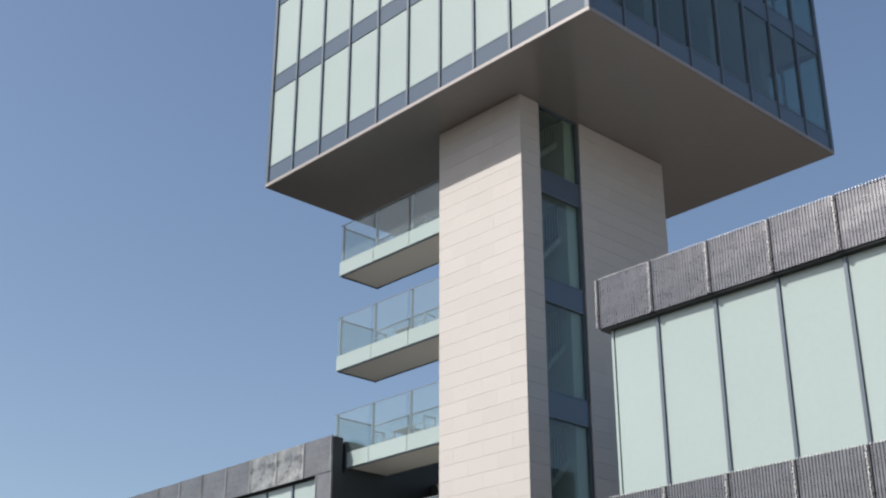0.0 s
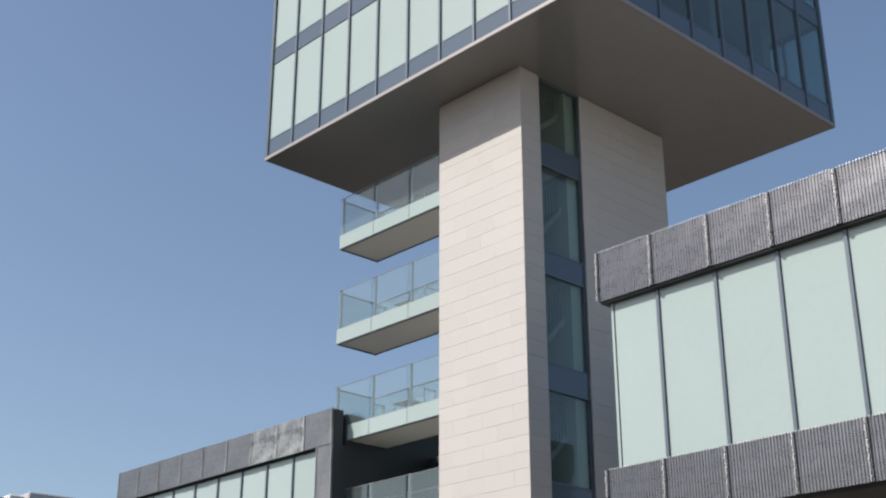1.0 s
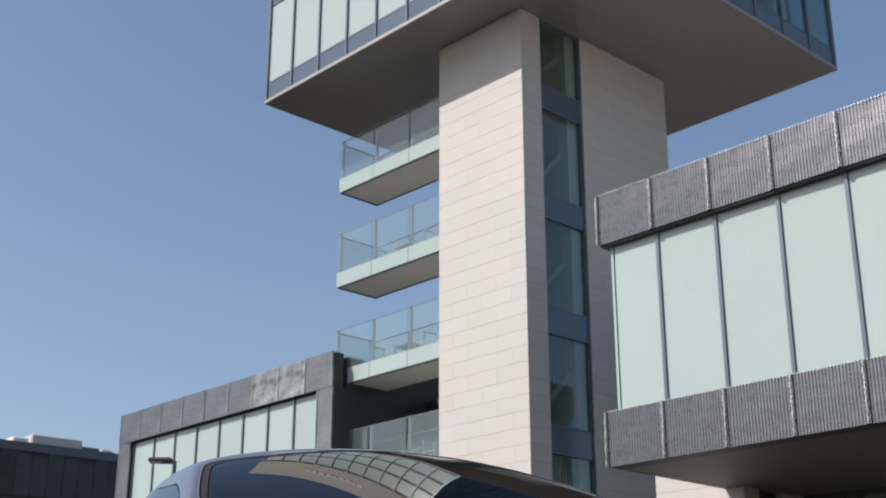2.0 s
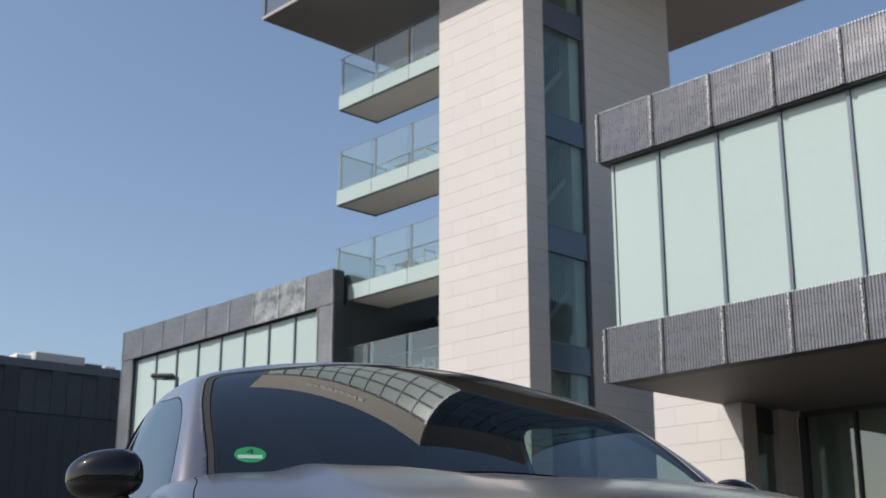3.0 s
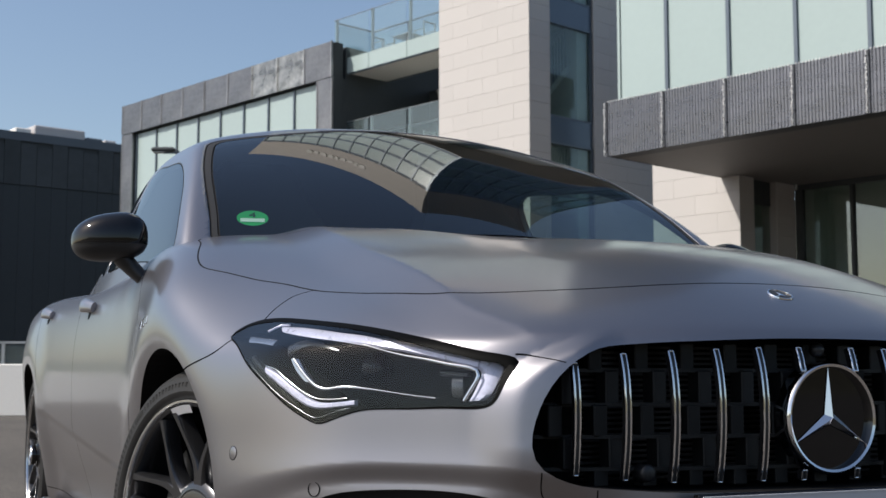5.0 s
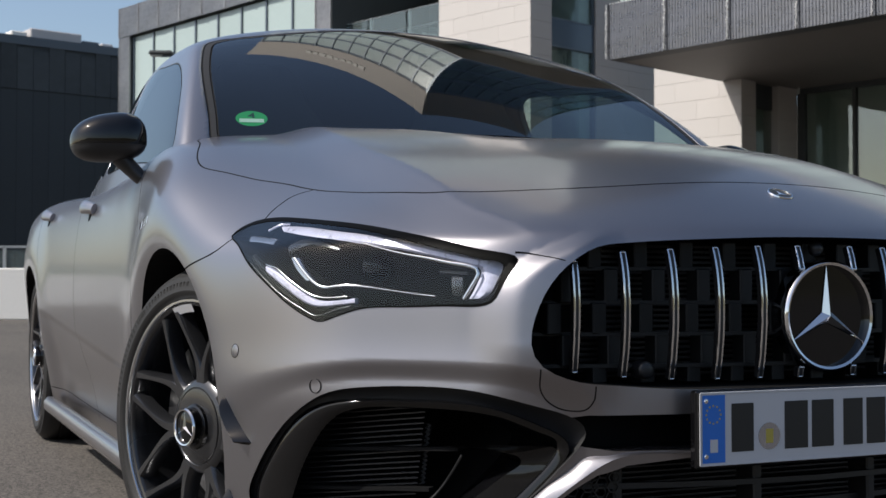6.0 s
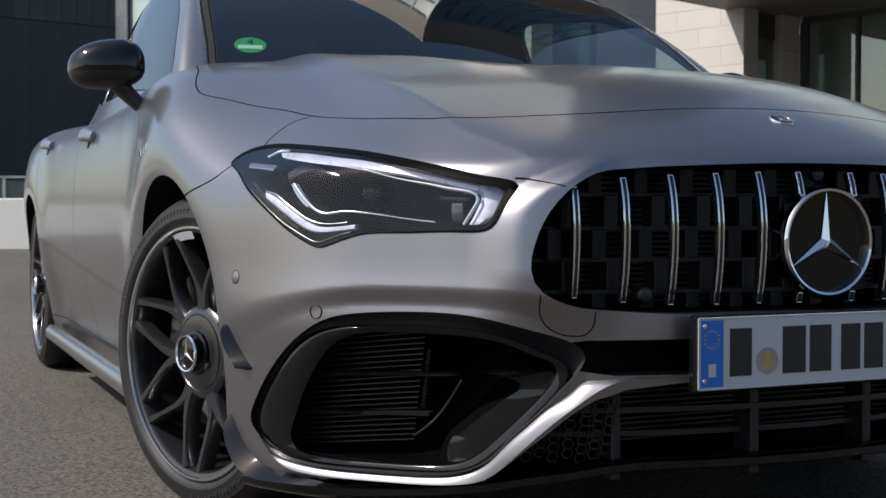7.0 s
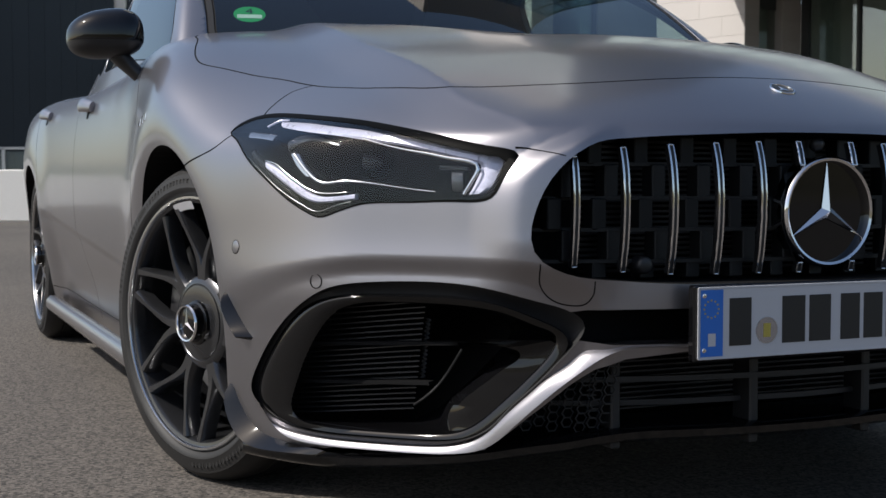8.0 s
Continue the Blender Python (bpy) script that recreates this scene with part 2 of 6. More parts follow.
def facade(parent, along, at, lo, hi, n, pane_mat, out):
    """Panes, spandrels and mullions of one side of the box; along 0: the side runs along a, 1: along b."""
    def bx(s0, s1, d0, d1, z0, z1):
        d0, d1 = at + out * d0, at + out * d1
        d0, d1 = min(d0, d1), max(d0, d1)
        return boxed(s0, s1, d0, d1, z0, z1) if along == 0 else boxed(d0, d1, s0, s1, z0, z1)
    step_w = (hi - lo) / n
    for f in range(3):
        z0 = FLOORS[f]
        z1 = FLOORS[f + 1] if f < 2 else 29.3
        zs = z0 + (0.58 if f else 0.56)
        for k in range(n):
            s0, s1 = lo + k * step_w, lo + (k + 1) * step_w
            part("spandrel", bx(s0 + 0.02, s1 - 0.02, -0.06, -0.01, z0, zs), SPANDREL, parent)
            part("pane", bx(s0 + 0.02, s1 - 0.02, -0.05, -0.03, zs + 0.04, z1 - 0.02), pane_mat, parent)
            part("transom", bx(s0 + 0.03, s1 - 0.03, -0.08, 0.0, zs, zs + 0.04), FRAME, parent)
    for k in range(n):
        s0, s1 = lo + k * step_w, lo + (k + 1) * step_w
        part("spandrel", bx(s0 + 0.02, s1 - 0.02, -0.06, -0.01, 29.3, 29.9), SPANDREL, parent)
    for k in range(n + 1):
        s = lo + k * step_w
        part("mullion", bx(s - 0.036, s + 0.036, -0.1, 0.03, FLOORS[0], 29.9), FRAME, parent)


facade(head, 0, BB0, BA0, BA1, 10, FRIT, -1)
facade(head, 1, BA1, BB0, BB1, 8, CLEAR, 1)
facade(head, 1, BA0, BB0, BB1, 8, CLEAR, -1)
facade(head, 0, BB1, BA0, BA1, 10, CLEAR, 1)


# ---- balconies ----
def balcony(z):
    ob = thing("balcony", "cantilevered balcony with pale slab edge and glass balustrade", "balcony", ASKEW, "tower balconies")
    a0, a1, b0, b1 = -28.80, TA0 + 0.02, 22.46, 24.0
    part("slab", boxed(a0 + 0.03, a1, b0 + 0.03, b1 - 0.03, z + 0.02, z + 0.3, bevel=0.02), CONCRETE, ob)
    part("slab_edge", boxed(a0 + 0.012, a1, b1 - 0.03, b1, z, z + 0.32), FRAME, ob)
    part("drip_edge", boxed(a0 + 0.02, a1, b0 + 0.02, b0 + 0.06, z - 0.015, z + 0.018), FRAME, ob)
    part("drip_edge", boxed(a0 + 0.02, a0 + 0.06, b0 + 0.06, b1, z - 0.015, z + 0.018), FRAME, ob)
    for k in range(3):
        s0 = a0 + k * 1.63
        e = min(s0 + 1.62, a1)
        part("edge_panel", boxed(s0 + 0.01, e, b0 - 0.01, b0 + 0.015, z + 0.02, z + 0.47), FRIT, ob)
        part("glass_panel", boxed(s0 + 0.03, e - 0.02, b0 + 0.01, b0 + 0.022, z + 0.49, z + 1.70), BALUSTRADE, ob)
        part("post", boxed(s0 + 0.06, s0 + 0.13, b0 + 0.03, b0 + 0.09, z + 0.3, z + 1.74, bevel=0.006), POST_STEEL, ob)
    part("edge_panel", boxed(a0 - 0.01, a0 + 0.015, b0 + 0.02, b1, z + 0.02, z + 0.47), FRIT, ob)
    part("glass_panel", boxed(a0 + 0.01, a0 + 0.022, b0 + 0.09, b1 - 0.06, z + 0.49, z + 1.62), BALUSTRADE, ob)
    part("glass_panel", boxed(a0 + 0.06, a1, b1 - 0.022, b1 - 0.01, z + 0.34, z + 1.60), BALUSTRADE, ob)
    part("handrail", boxed(a0, a1, b0 + 0.006, b0 + 0.026, z + 1.70, z + 1.715), POST_STEEL, ob)
    part("handrail", boxed(a0, a0 + 0.05, b0 + 0.09, b1 - 0.05, z + 1.64, z + 1.68), POST_STEEL, ob)
    part("handrail", boxed(a0 + 0.06, a1, b1 - 0.05, b1, z + 1.64, z + 1.68), POST_STEEL, ob)
    for k in range(3):
        s0 = a0 + k * 1.63
        part("post", boxed(s0 + 0.0, s0 + 0.05, b1 - 0.08, b1 - 0.035, z + 0.3, z + 1.64), POST_STEEL, ob)
    return ob


def terrace_table(z):
    """A small square table on a balcony."""
    ob = thing("balcony_table", "small pale square table on a balcony", "table", ASKEW @ pose(-26.75, 23.55, z + 0.3), "balcony tables")
    part("tabletop", boxed(-0.36, 0.36, -0.3, 0.3, 0.72, 0.75, bevel=0.008), STEEL, ob)
    for x in (-0.32, 0.28):
        for y in (-0.26, 0.22):
            part("leg", boxed(x, x + 0.04, y, y + 0.04, 0, 0.72), STEEL, ob)


def terrace_chair(z, a, turn):
    """A slim metal chair with an open back and a sling seat."""
    ob = thing("balcony_chair", "slim pale metal chair on a balcony", "chair", ASKEW @ pose(a, 23.30, z + 0.3, 0, 0, turn), "balcony chairs")
    part("seat", boxed(-0.22, 0.22, -0.22, 0.22, 0.43, 0.455, bevel=0.008), STEEL, ob)
    for x in (-0.22, 0.19):
        part("leg", boxed(x, x + 0.03, -0.22, -0.19, 0, 0.43), STEEL, ob)
        part("back_post", boxed(x, x + 0.03, 0.19, 0.22, 0, 0.88), STEEL, ob)
        part("armrest", boxed(x, x + 0.03, -0.22, 0.19, 0.64, 0.665), STEEL, ob)
        part("arm_post", boxed(x, x + 0.03, -0.22, -0.19, 0.455, 0.64), STEEL, ob)
    part("backrest", boxed(-0.19, 0.19, 0.195, 0.215, 0.82, 0.86, bevel=0.005), STEEL, ob)


for z in (15.56, 12.47, 9.41, 6.3):
    balcony(z)
    terrace_table(z)
    terrace_chair(z, -27.55, 90)
    terrace_chair(z, -25.75, -90)


# ---- wings with ribbed metal bands ----
def rib_panel(width, height, mat):
    """A ribbed metal panel with folded bright edges, standing on z = 0, ribs to -y."""
    bm = bmesh.new()
    xs = [(0.0, 0.03), (0.0, -0.040), (0.024, -0.040), (0.030, 0.0)]
    n = int((width - 0.06) / 0.062)
    w = (width - 0.06) / n
    for k in range(n):
        x = 0.03 + k * w
        xs += [(x + 0.18 * w, 0.0), (x + 0.34 * w, -0.017), (x + 0.66 * w, -0.017), (x + 0.82 * w, 0.0)]
    xs += [(width - 0.030, 0.0), (width - 0.024, -0.040), (width, -0.040), (width, 0.03)]
    rows = 6
    grid = []
    for j in range(rows + 1):
        z = height * j / rows
        grid.append([bm.verts.new((x, y + 0.003 * math.sin(3.1 * x + 5 * j), z)) for x, y in xs])
    for a, b in zip(grid, grid[1:]):
        for k in range(len(xs) - 1):
            bm.faces.new((a[k], a[k + 1], b[k + 1], b[k]))
    return mesh_of("rib_panel", bm, mat)


def seam_glints(height):
    """A broken metal edge that closes a panel joint, its glints put in as pale bits."""
    bm = bmesh.new()
    rng = random.Random(7)
    z = 0.0
    while z < height - 0.02:
        h = rng.uniform(0.015, 0.05)
        x, d, w = rng.uniform(-0.012, 0.012), rng.uniform(0.0, 0.014), rng.uniform(0.006, 0.017)
        if rng.random() < 0.72:
            box(bm, x - w, x + w, -0.052 - d, -0.036, z, z + h * 0.8)
        z += h
    return mesh_of("seam_strip", bm, GLINT)


def edge_teeth(width):
    """Cut rib ends along the top of a panel, their glint put into the colour."""
    bm = bmesh.new()
    n = int((width - 0.06) / 0.062)
    w = (width - 0.06) / n
    for k in range(n):
        x = 0.03 + (k + 0.5) * w
        box(bm, x - 0.012, x + 0.012, -0.024, -0.004, 1.036, 1.062)
    return mesh_of("edge_strip", bm, GLINT)


PANEL = rib_panel(1.325, 1.04, MESH_METAL)
PALE_PANEL, GLINT_PANEL = rib_panel(1.325, 1.04, PALE_ZINC), rib_panel(1.325, 1.04, GLINT_ZINC)
SEAM, TEETH = seam_glints(1.03), edge_teeth(1.325)


def band(parent, a0, n, b, z, depth, panel=None):
    core = part("band_core", boxed(a0 + 0.004, a0 + n * 1.345 - 0.004, b + 0.06, b + depth, z + 0.004, z + 1.02), DARK_METAL, parent)
    for k in range(n):
        # panels 6 and 7 of a pale band carry painted glints
        piece("rib_panel", GLINT_PANEL if panel and 5 < k < 8 else panel or PANEL, parent, pose(a0 + 0.01 + k * 1.345, b + 0.026, z, 0.4 * math.sin(k * 7.3), 0, 0.5 * math.sin(k * 3.7)))
        if panel:
            continue
        tagged(piece("seam_strip", SEAM, parent, pose(a0 + 0.002 + k * 1.345, b + 0.022, z + 0.005)), kind="stuff")
        tagged(piece("edge_strip", TEETH, parent, pose(a0 + 0.01 + k * 1.345, b + 0.026, z)), kind="stuff")


def right_wing():
    ob = thing("right_wing", "two-storey wing with frosted glazing between ribbed metal bands", "building", ASKEW)
    a0, b, n = -15.24, 18.44, 16
    a1 = a0 + n * 1.345
    band(ob, a0, n, b, 9.26, 0.4)
    band(ob, a0, n, b, 4.84, 0.4)
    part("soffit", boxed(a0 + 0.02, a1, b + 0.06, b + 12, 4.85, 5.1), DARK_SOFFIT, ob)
    part("roof", boxed(a0 + 0.02, a1, b + 0.4, b + 12, 9.9, 10.2), CONCRETE, ob)
    part("lintel", boxed(a0 + 0.02, a1, b + 0.4, b + 0.5, 9.20, 9.9), DARK_METAL, ob)
    part("shadow_strip", boxed(a0 + 0.02, a1, b + 0.06, b + 0.4, 9.22, 9.26), DARK_METAL, ob)
    part("back_room", boxed(a0 + 0.3, a1, b + 1.4, b + 11.5, 5.1, 9.9), PALE_ROOM, ob)
    for k in range(-1, n - 1):
        s0 = max(a0 + 0.22, a0 - 0.02 + (k + 1) * 1.345)
        s1 = a0 - 0.02 + (k + 2) * 1.345
        part("pane", boxed(s0 + 0.03, s1 - 0.03, b + 0.20, b + 0.23, 5.6, 9.21), FRIT, ob)
        part("mullion", boxed(s1 - 0.035, s1 + 0.035, b + 0.16, b + 0.26, 5.6, 9.21), FRAME, ob)
    part("side_wall", boxed(a0 + 0.16, a0 + 0.22, b + 0.19, b + 12, 5.1, 9.9), FRIT, ob)
    part("band_side", boxed(a0 - 0.005, a0 + 0.02, b + 0.04, b + 12, 4.84, 5.86), MESH_METAL, ob)
    part("band_side", boxed(a0 - 0.005, a0 + 0.02, b + 0.04, b + 12, 9.26, 10.28), MESH_METAL, ob)
    # recessed ground floor glazing
    g = 24.35
    part("ground_floor_lintel", boxed(-14.72, a1, g - 0.05, g + 0.1, 4.74, 4.85), DARK_METAL, ob)
    for k in range(10):
        s0 = -14.68 + k * 1.20
        part("mullion", boxed(s0 - (0.10 if k == 0 else 0.0), s0 + 0.07, g - 0.06, g + 0.06, 0, 4.74), DARK_METAL, ob)
        part("pane", boxed(s0 + 0.07, s0 + 1.20, g, g + 0.015, 0.05, 4.74), DARK_GLASS, ob)
    # added sheets close behind the glass, which lift the panes to grey-green
    for k in range(10):
        s0 = -14.68 + k * 1.20
        part("blind", boxed(s0 - 0.05, s0 + 1.147, g + 0.10, g + 0.11, 0.05, 4.74), BACKING, ob)
    part("ground_floor_room", boxed(-18.6, a1, g + 2.2, g + 2.4, 0, 4.85), SHOP_ROOM, ob)
    return ob


right_wing()

# stone core under and beside the right wing, with a tall dark window in its flank
CA0, CA1, CB0, CB1 = -17.03, -14.80, 22.20, 24.32
core_block = thing("stone_core", "sunlit pale stone wall block with a tall dark side window", "wall", ASKEW)
part("core_body", boxed(CA0 + 0.03, CA1 - 0.4, CB0 + 0.03, CB1, 0, 9.1), JOINT, core_block)
part("flank_pier", boxed(CA1 - 0.4, CA1 - 0.03, CB0 + 0.03, CB0 + 0.50, 0, 9.1), JOINT, core_block)
part("flank_pier", boxed(CA1 - 0.4, CA1 - 0.03, 23.63, CB1, 0, 9.1), JOINT, core_block)
part("flank_window", boxed(CA1 - 0.2, CA1 - 0.185, CB0 + 0.53, 23.6, 0.1, 4.33), DARK_GLASS, core_block)
part("flank_panel", boxed(CA1 - 0.2, CA1 - 0.16, CB0 + 0.53, 23.6, 4.33, 9.1), DARK_METAL, core_block)
# added sheet that brightens the flank window from behind
part("flank_room", boxed(CA1 - 0.398, CA1 - 0.38, CB0 + 0.53, 23.6, 0.0, 4.4), BACKING, core_block)


def left_wing():
    ob = thing("left_wing", "low wing with ribbed metal frame round frosted glazing", "building", ASKEW)
    a0, b, n = -40.25, 21.9, 9
    band(ob, a0, n, b, 9.26, 0.4, PALE_PANEL)
    low = rib_panel(0.72, 9.24, PALE_ZINC)
    piece("rib_panel", low, ob, pose(-28.86, b + 0.026, 0.0))
    part("corner_pier", boxed(-28.85, -28.13, b + 0.06, b + 0.5, 0, 9.26), DARK_METAL, ob)
    piece("rib_panel", low, ob, pose(a0 + 0.01, b + 0.046, 0.0))
    part("corner_pier", boxed(a0, a0 + 0.74, b + 0.08, b + 0.5, 0, 9.26), DARK_METAL, ob)
    for k in range(8):
        s0 = -39.45 + k * 1.325
        part("pane", boxed(s0 + 0.03, s0 + 1.295, b + 0.20, b + 0.23, 0.6, 9.21), FRIT, ob)
        part("mullion", boxed(s0 - 0.035, s0 + 0.03, b + 0.15, b + 0.26, 0.6, 9.21), FRAME, ob)
    part("plinth", boxed(-39.5, -28.86, b + 0.3, b + 0.5, 0, 0.6), DARK_METAL, ob)
    part("body", boxed(a0 + 0.05, -28.14, b + 0.5, b + 14, 0, 10.2), DARK_METAL, ob)
    return ob


left_wing()

# terrace volume between the left wing and the tower
terrace = thing("terrace_front", "recessed glazed wall behind the terrace balconies", "wall", ASKEW)
part("wall", boxed(-28.1, TA0 + 0.02, 25.62, 25.9, 0, 9.38), DARK_ROOM, terrace)
for k in range(3):
    part("pane", boxed(-27.0 + k * 1.02, -26.04 + k * 1.02, 25.57, 25.60, 5.9, 9.2), FRIT, terrace)
    part("mullion", boxed(-27.05 + k * 1.02, -27.0 + k * 1.02, 25.54, 25.62, 5.9, 9.2), FRAME, terrace)
part("wall", boxed(-28.1, TA0 + 0.02, 22.6, 25.5, 0, 6.25), DARK_METAL, terrace)

# ---- far dark hall, barrier and street lamp ----
FAR = pose(-20.3, 57.1, 0, 0, 0, 39.5)
hall = thing("far_hall", "large dark-clad hall with rooftop units", "building", FAR)
part("wall", boxed(-7, 12, 0, 20, 0, 11.6), DARK_METAL, hall)
part("parapet", boxed(-7.1, 12.1, -0.1, 20.1, 11.6, 12.0), HALL_TRIM, hall)
for k, (a, w, h) in enumerate(((0.85, 0.75, 0.28), (1.75, 2.5, 0.50), (4.3, 0.85, 0.22), (5.25, 0.6, 0.2))):
    part("roof_unit", boxed(a, a + w, 0.3, 1.6, 12.0, 12.0 + h, bevel=0.05), (WHITE_PAINT, SILVER_TRIM, HALL_TRIM, SILVER_TRIM)[k], hall)
for k in range(24):
    part("cladding_panel", boxed(-6.6 + k * 0.76, -5.85 + k * 0.76, -0.05, 0.0, 0.2, 9.5), DARK_METAL, hall)
    part("upper_panel", boxed(-6.6 + k * 0.76, -5.86 + k * 0.76, -0.08, 0.0, 9.55, 11.6 - 0.12 * (k * 7 % 3)), UPPER_CLAD, hall)

barrier = thing("barrier_wall", "low white painted concrete barrier with a glass fence on top", "wall", pose(-16, 22.1, 0))
for k in range(6):
    part("block", boxed(-14 + k * 4.0, -10.02 + k * 4.0, 0, 0.35, 0, 0.90, bevel=0.015), WHITE_PAINT, barrier)
part("fence_rail", boxed(-14, 9.9, 0.9, 0.94, 1.28, 1.32), STEEL, barrier)
for k in range(25):
    post = part("fence_post", boxed(-14 + k, -13.95 + k, 0.9, 0.95, 0, 1.3), STEEL, barrier)
    part("fence_pane", boxed(-13.93 + k, -13.02 + k, 0.92, 0.93, 0.3, 1.24), BALUSTRADE, barrier)

lamp = thing("street_lamp", "dark street lamp with a flat head on a slim pole", "lamp", pose(-6.26, 29.5, 0))
bm = bmesh.new()
bmesh.ops.create_cone(bm, cap_ends=True, segments=12, radius1=0.07, radius2=0.04, depth=6.0)
bmesh.ops.translate(bm, vec=(0, 0, 3.0), verts=bm.verts)
part("pole", bm, FRAME, lamp, smooth=40)
part("arm", boxed(-0.35, 0.03, -0.025, 0.025, 5.93, 5.98, bevel=0.008), FRAME, lamp)
part("lamp_head", boxed(-0.62, -0.06, -0.12, 0.12, 5.97, 6.08, bevel=0.04), DARK_METAL, lamp)
part("lamp_glass", boxed(-0.58, -0.30, -0.09, 0.09, 5.95, 5.972), PALE_ROOM, lamp)

# scrub-covered bank behind the camera, with a few lamp posts, that the bodywork mirrors
def bank():
    bm = bmesh.new()
    n, m = 90, 14
    rows = []
    for i in range(n + 1):
        x = -110 + 220 * i / n
        row = []
        for j in range(m + 1):
            d = j / m
            z = (6.5 + 2.5 * noise.noise((x * 0.03, 3.1, 0.7))) * (d * d * (3 - 2 * d)) + 0.8 * noise.noise((x * 0.2, d * 6, 1.3)) * d
            row.append(bm.verts.new((x, -26 - 34 * d + 0.0016 * x * x, max(z, 0.0) - 0.02 * (j == 0))))
        rows.append(row)
    for a, b in zip(rows, rows[1:]):
        for j in range(m):
            bm.faces.new((a[j], b[j], b[j + 1], a[j + 1]))
    bmesh.ops.recalc_face_normals(bm, faces=bm.faces)
    ob = part("bank", bm, SCRUB, smooth=60)
    tagged(ob, "dry brown scrub-covered bank along the parking area", "bank", kind="structure")


bank()

# ---- car body: one implicit form, x ahead of the front axle, y to the car's left, z up ----
def spline(xs, ys):
    """A natural cubic through a few control values, straight beyond its ends."""
    xs, ys = np.array(xs, float), np.array(ys, float)
    n = len(xs)
    h = np.diff(xs)
    A, rhs = np.eye(n), np.zeros(n)
    for i in range(1, n - 1):
        A[i, i - 1:i + 2] = h[i - 1], 2 * (h[i - 1] + h[i]), h[i]
        rhs[i] = 6 * ((ys[i + 1] - ys[i]) / h[i] - (ys[i] - ys[i - 1]) / h[i - 1])
    m = np.linalg.solve(A, rhs)

    def at(x):
        x = np.asarray(x, float)
        xc = np.clip(x, xs[0], xs[-1])
        i = np.clip(np.searchsorted(xs, xc) - 1, 0, n - 2)
        a, b = xs[i + 1] - xc, xc - xs[i]
        y = m[i] * a ** 3 / (6 * h[i]) + m[i + 1] * b ** 3 / (6 * h[i]) + (ys[i] / h[i] - m[i] * h[i] / 6) * a + (ys[i + 1] / h[i] - m[i + 1] * h[i] / 6) * b
        lo = (ys[1] - ys[0]) / h[0] - h[0] * (2 * m[0] + m[1]) / 6
        hi = (ys[-1] - ys[-2]) / h[-1] + h[-1] * (m[-2] + 2 * m[-1]) / 6
        return y + np.where(x < xs[0], (x - xs[0]) * lo, 0) + np.where(x > xs[-1], (x - xs[-1]) * hi, 0)
    return at


def smax(a, b, k):
    return 0.5 * (a + b + np.sqrt((a - b) ** 2 + k * k))


def step(e0, e1, x):
    t = np.clip((x - e0) / (e1 - e0), 0, 1)
    return t * t * (3 - 2 * t)


HOOD_Z = spline([-3.8, -3.3, -2.0, -1.0, -0.45, -0.1, 0.25, 0.5, 0.7, 0.85, 1.0], [0.98, 1.02, 0.99, 1.0, 1.02, 1.0, 0.958, 0.908, 0.85, 0.785, 0.70])
NOSE_X = spline([0.10, 0.18, 0.26, 0.36, 0.47, 0.60, 0.70, 0.80], [0.80, 0.87, 0.905, 0.93, 0.935, 0.925, 0.90, 0.84])
PLAN = spline([0.0, 0.2, 0.4, 0.52, 0.57, 0.64, 0.72, 0.785, 0.868, 0.93, 1.0], [0.0, 0.018, 0.068, 0.120, 0.158, 0.236, 0.325, 0.405, 0.60, 0.86, 1.2])
TAIL = spline([0.0, 0.3, 0.6, 0.8, 0.9, 1.0], [0.0, 0.03, 0.13, 0.28, 0.5, 0.9])
SIDE_D = spline([0.08, 0.2, 0.3, 0.45, 0.6, 0.72, 0.82, 0.9, 1.0], [0.80, 0.850, 0.869, 0.892, 0.903, 0.902, 0.895, 0.879, 0.818])
SIDE_R = spline([0.08, 0.2, 0.3, 0.45, 0.6, 0.72, 0.82, 0.9, 1.0], [0.80, 0.858, 0.868, 0.872, 0.888, 0.902, 0.900, 0.885, 0.82])


def hood(x, r):
    z = HOOD_Z(x) - (0.02 * step(-0.6, -0.9, x) + 0.15 * step(-0.6, 0.4, x)) * (r / 0.72) ** 2.3
    edge = 0.556 - 0.06 * step(0.2, -0.45, x) - 0.06 * step(0.6, 0.82, x)
    over = step(-0.018, 0.018, r - edge)
    ridge = (1 - over) * np.clip((r - edge + 0.25) / 0.25, 0, 1) ** 2 + over * np.clip((edge + 0.09 - r) / 0.09, 0, 1) ** 2
    inner = 0.345 - 0.03 * step(0.3, 0.7, x)
    u = np.clip((r - inner + 0.20) / 0.21, 0, 1)
    vale = 0.026 * step(0.78, -0.10, x) * (1 - u * u * (1.25 - 0.25 * u ** 4))
    return z + 0.008 * ridge - vale - 0.012 * step(0.75, 0.2, x) * step(edge - 0.02, edge + 0.10, r)


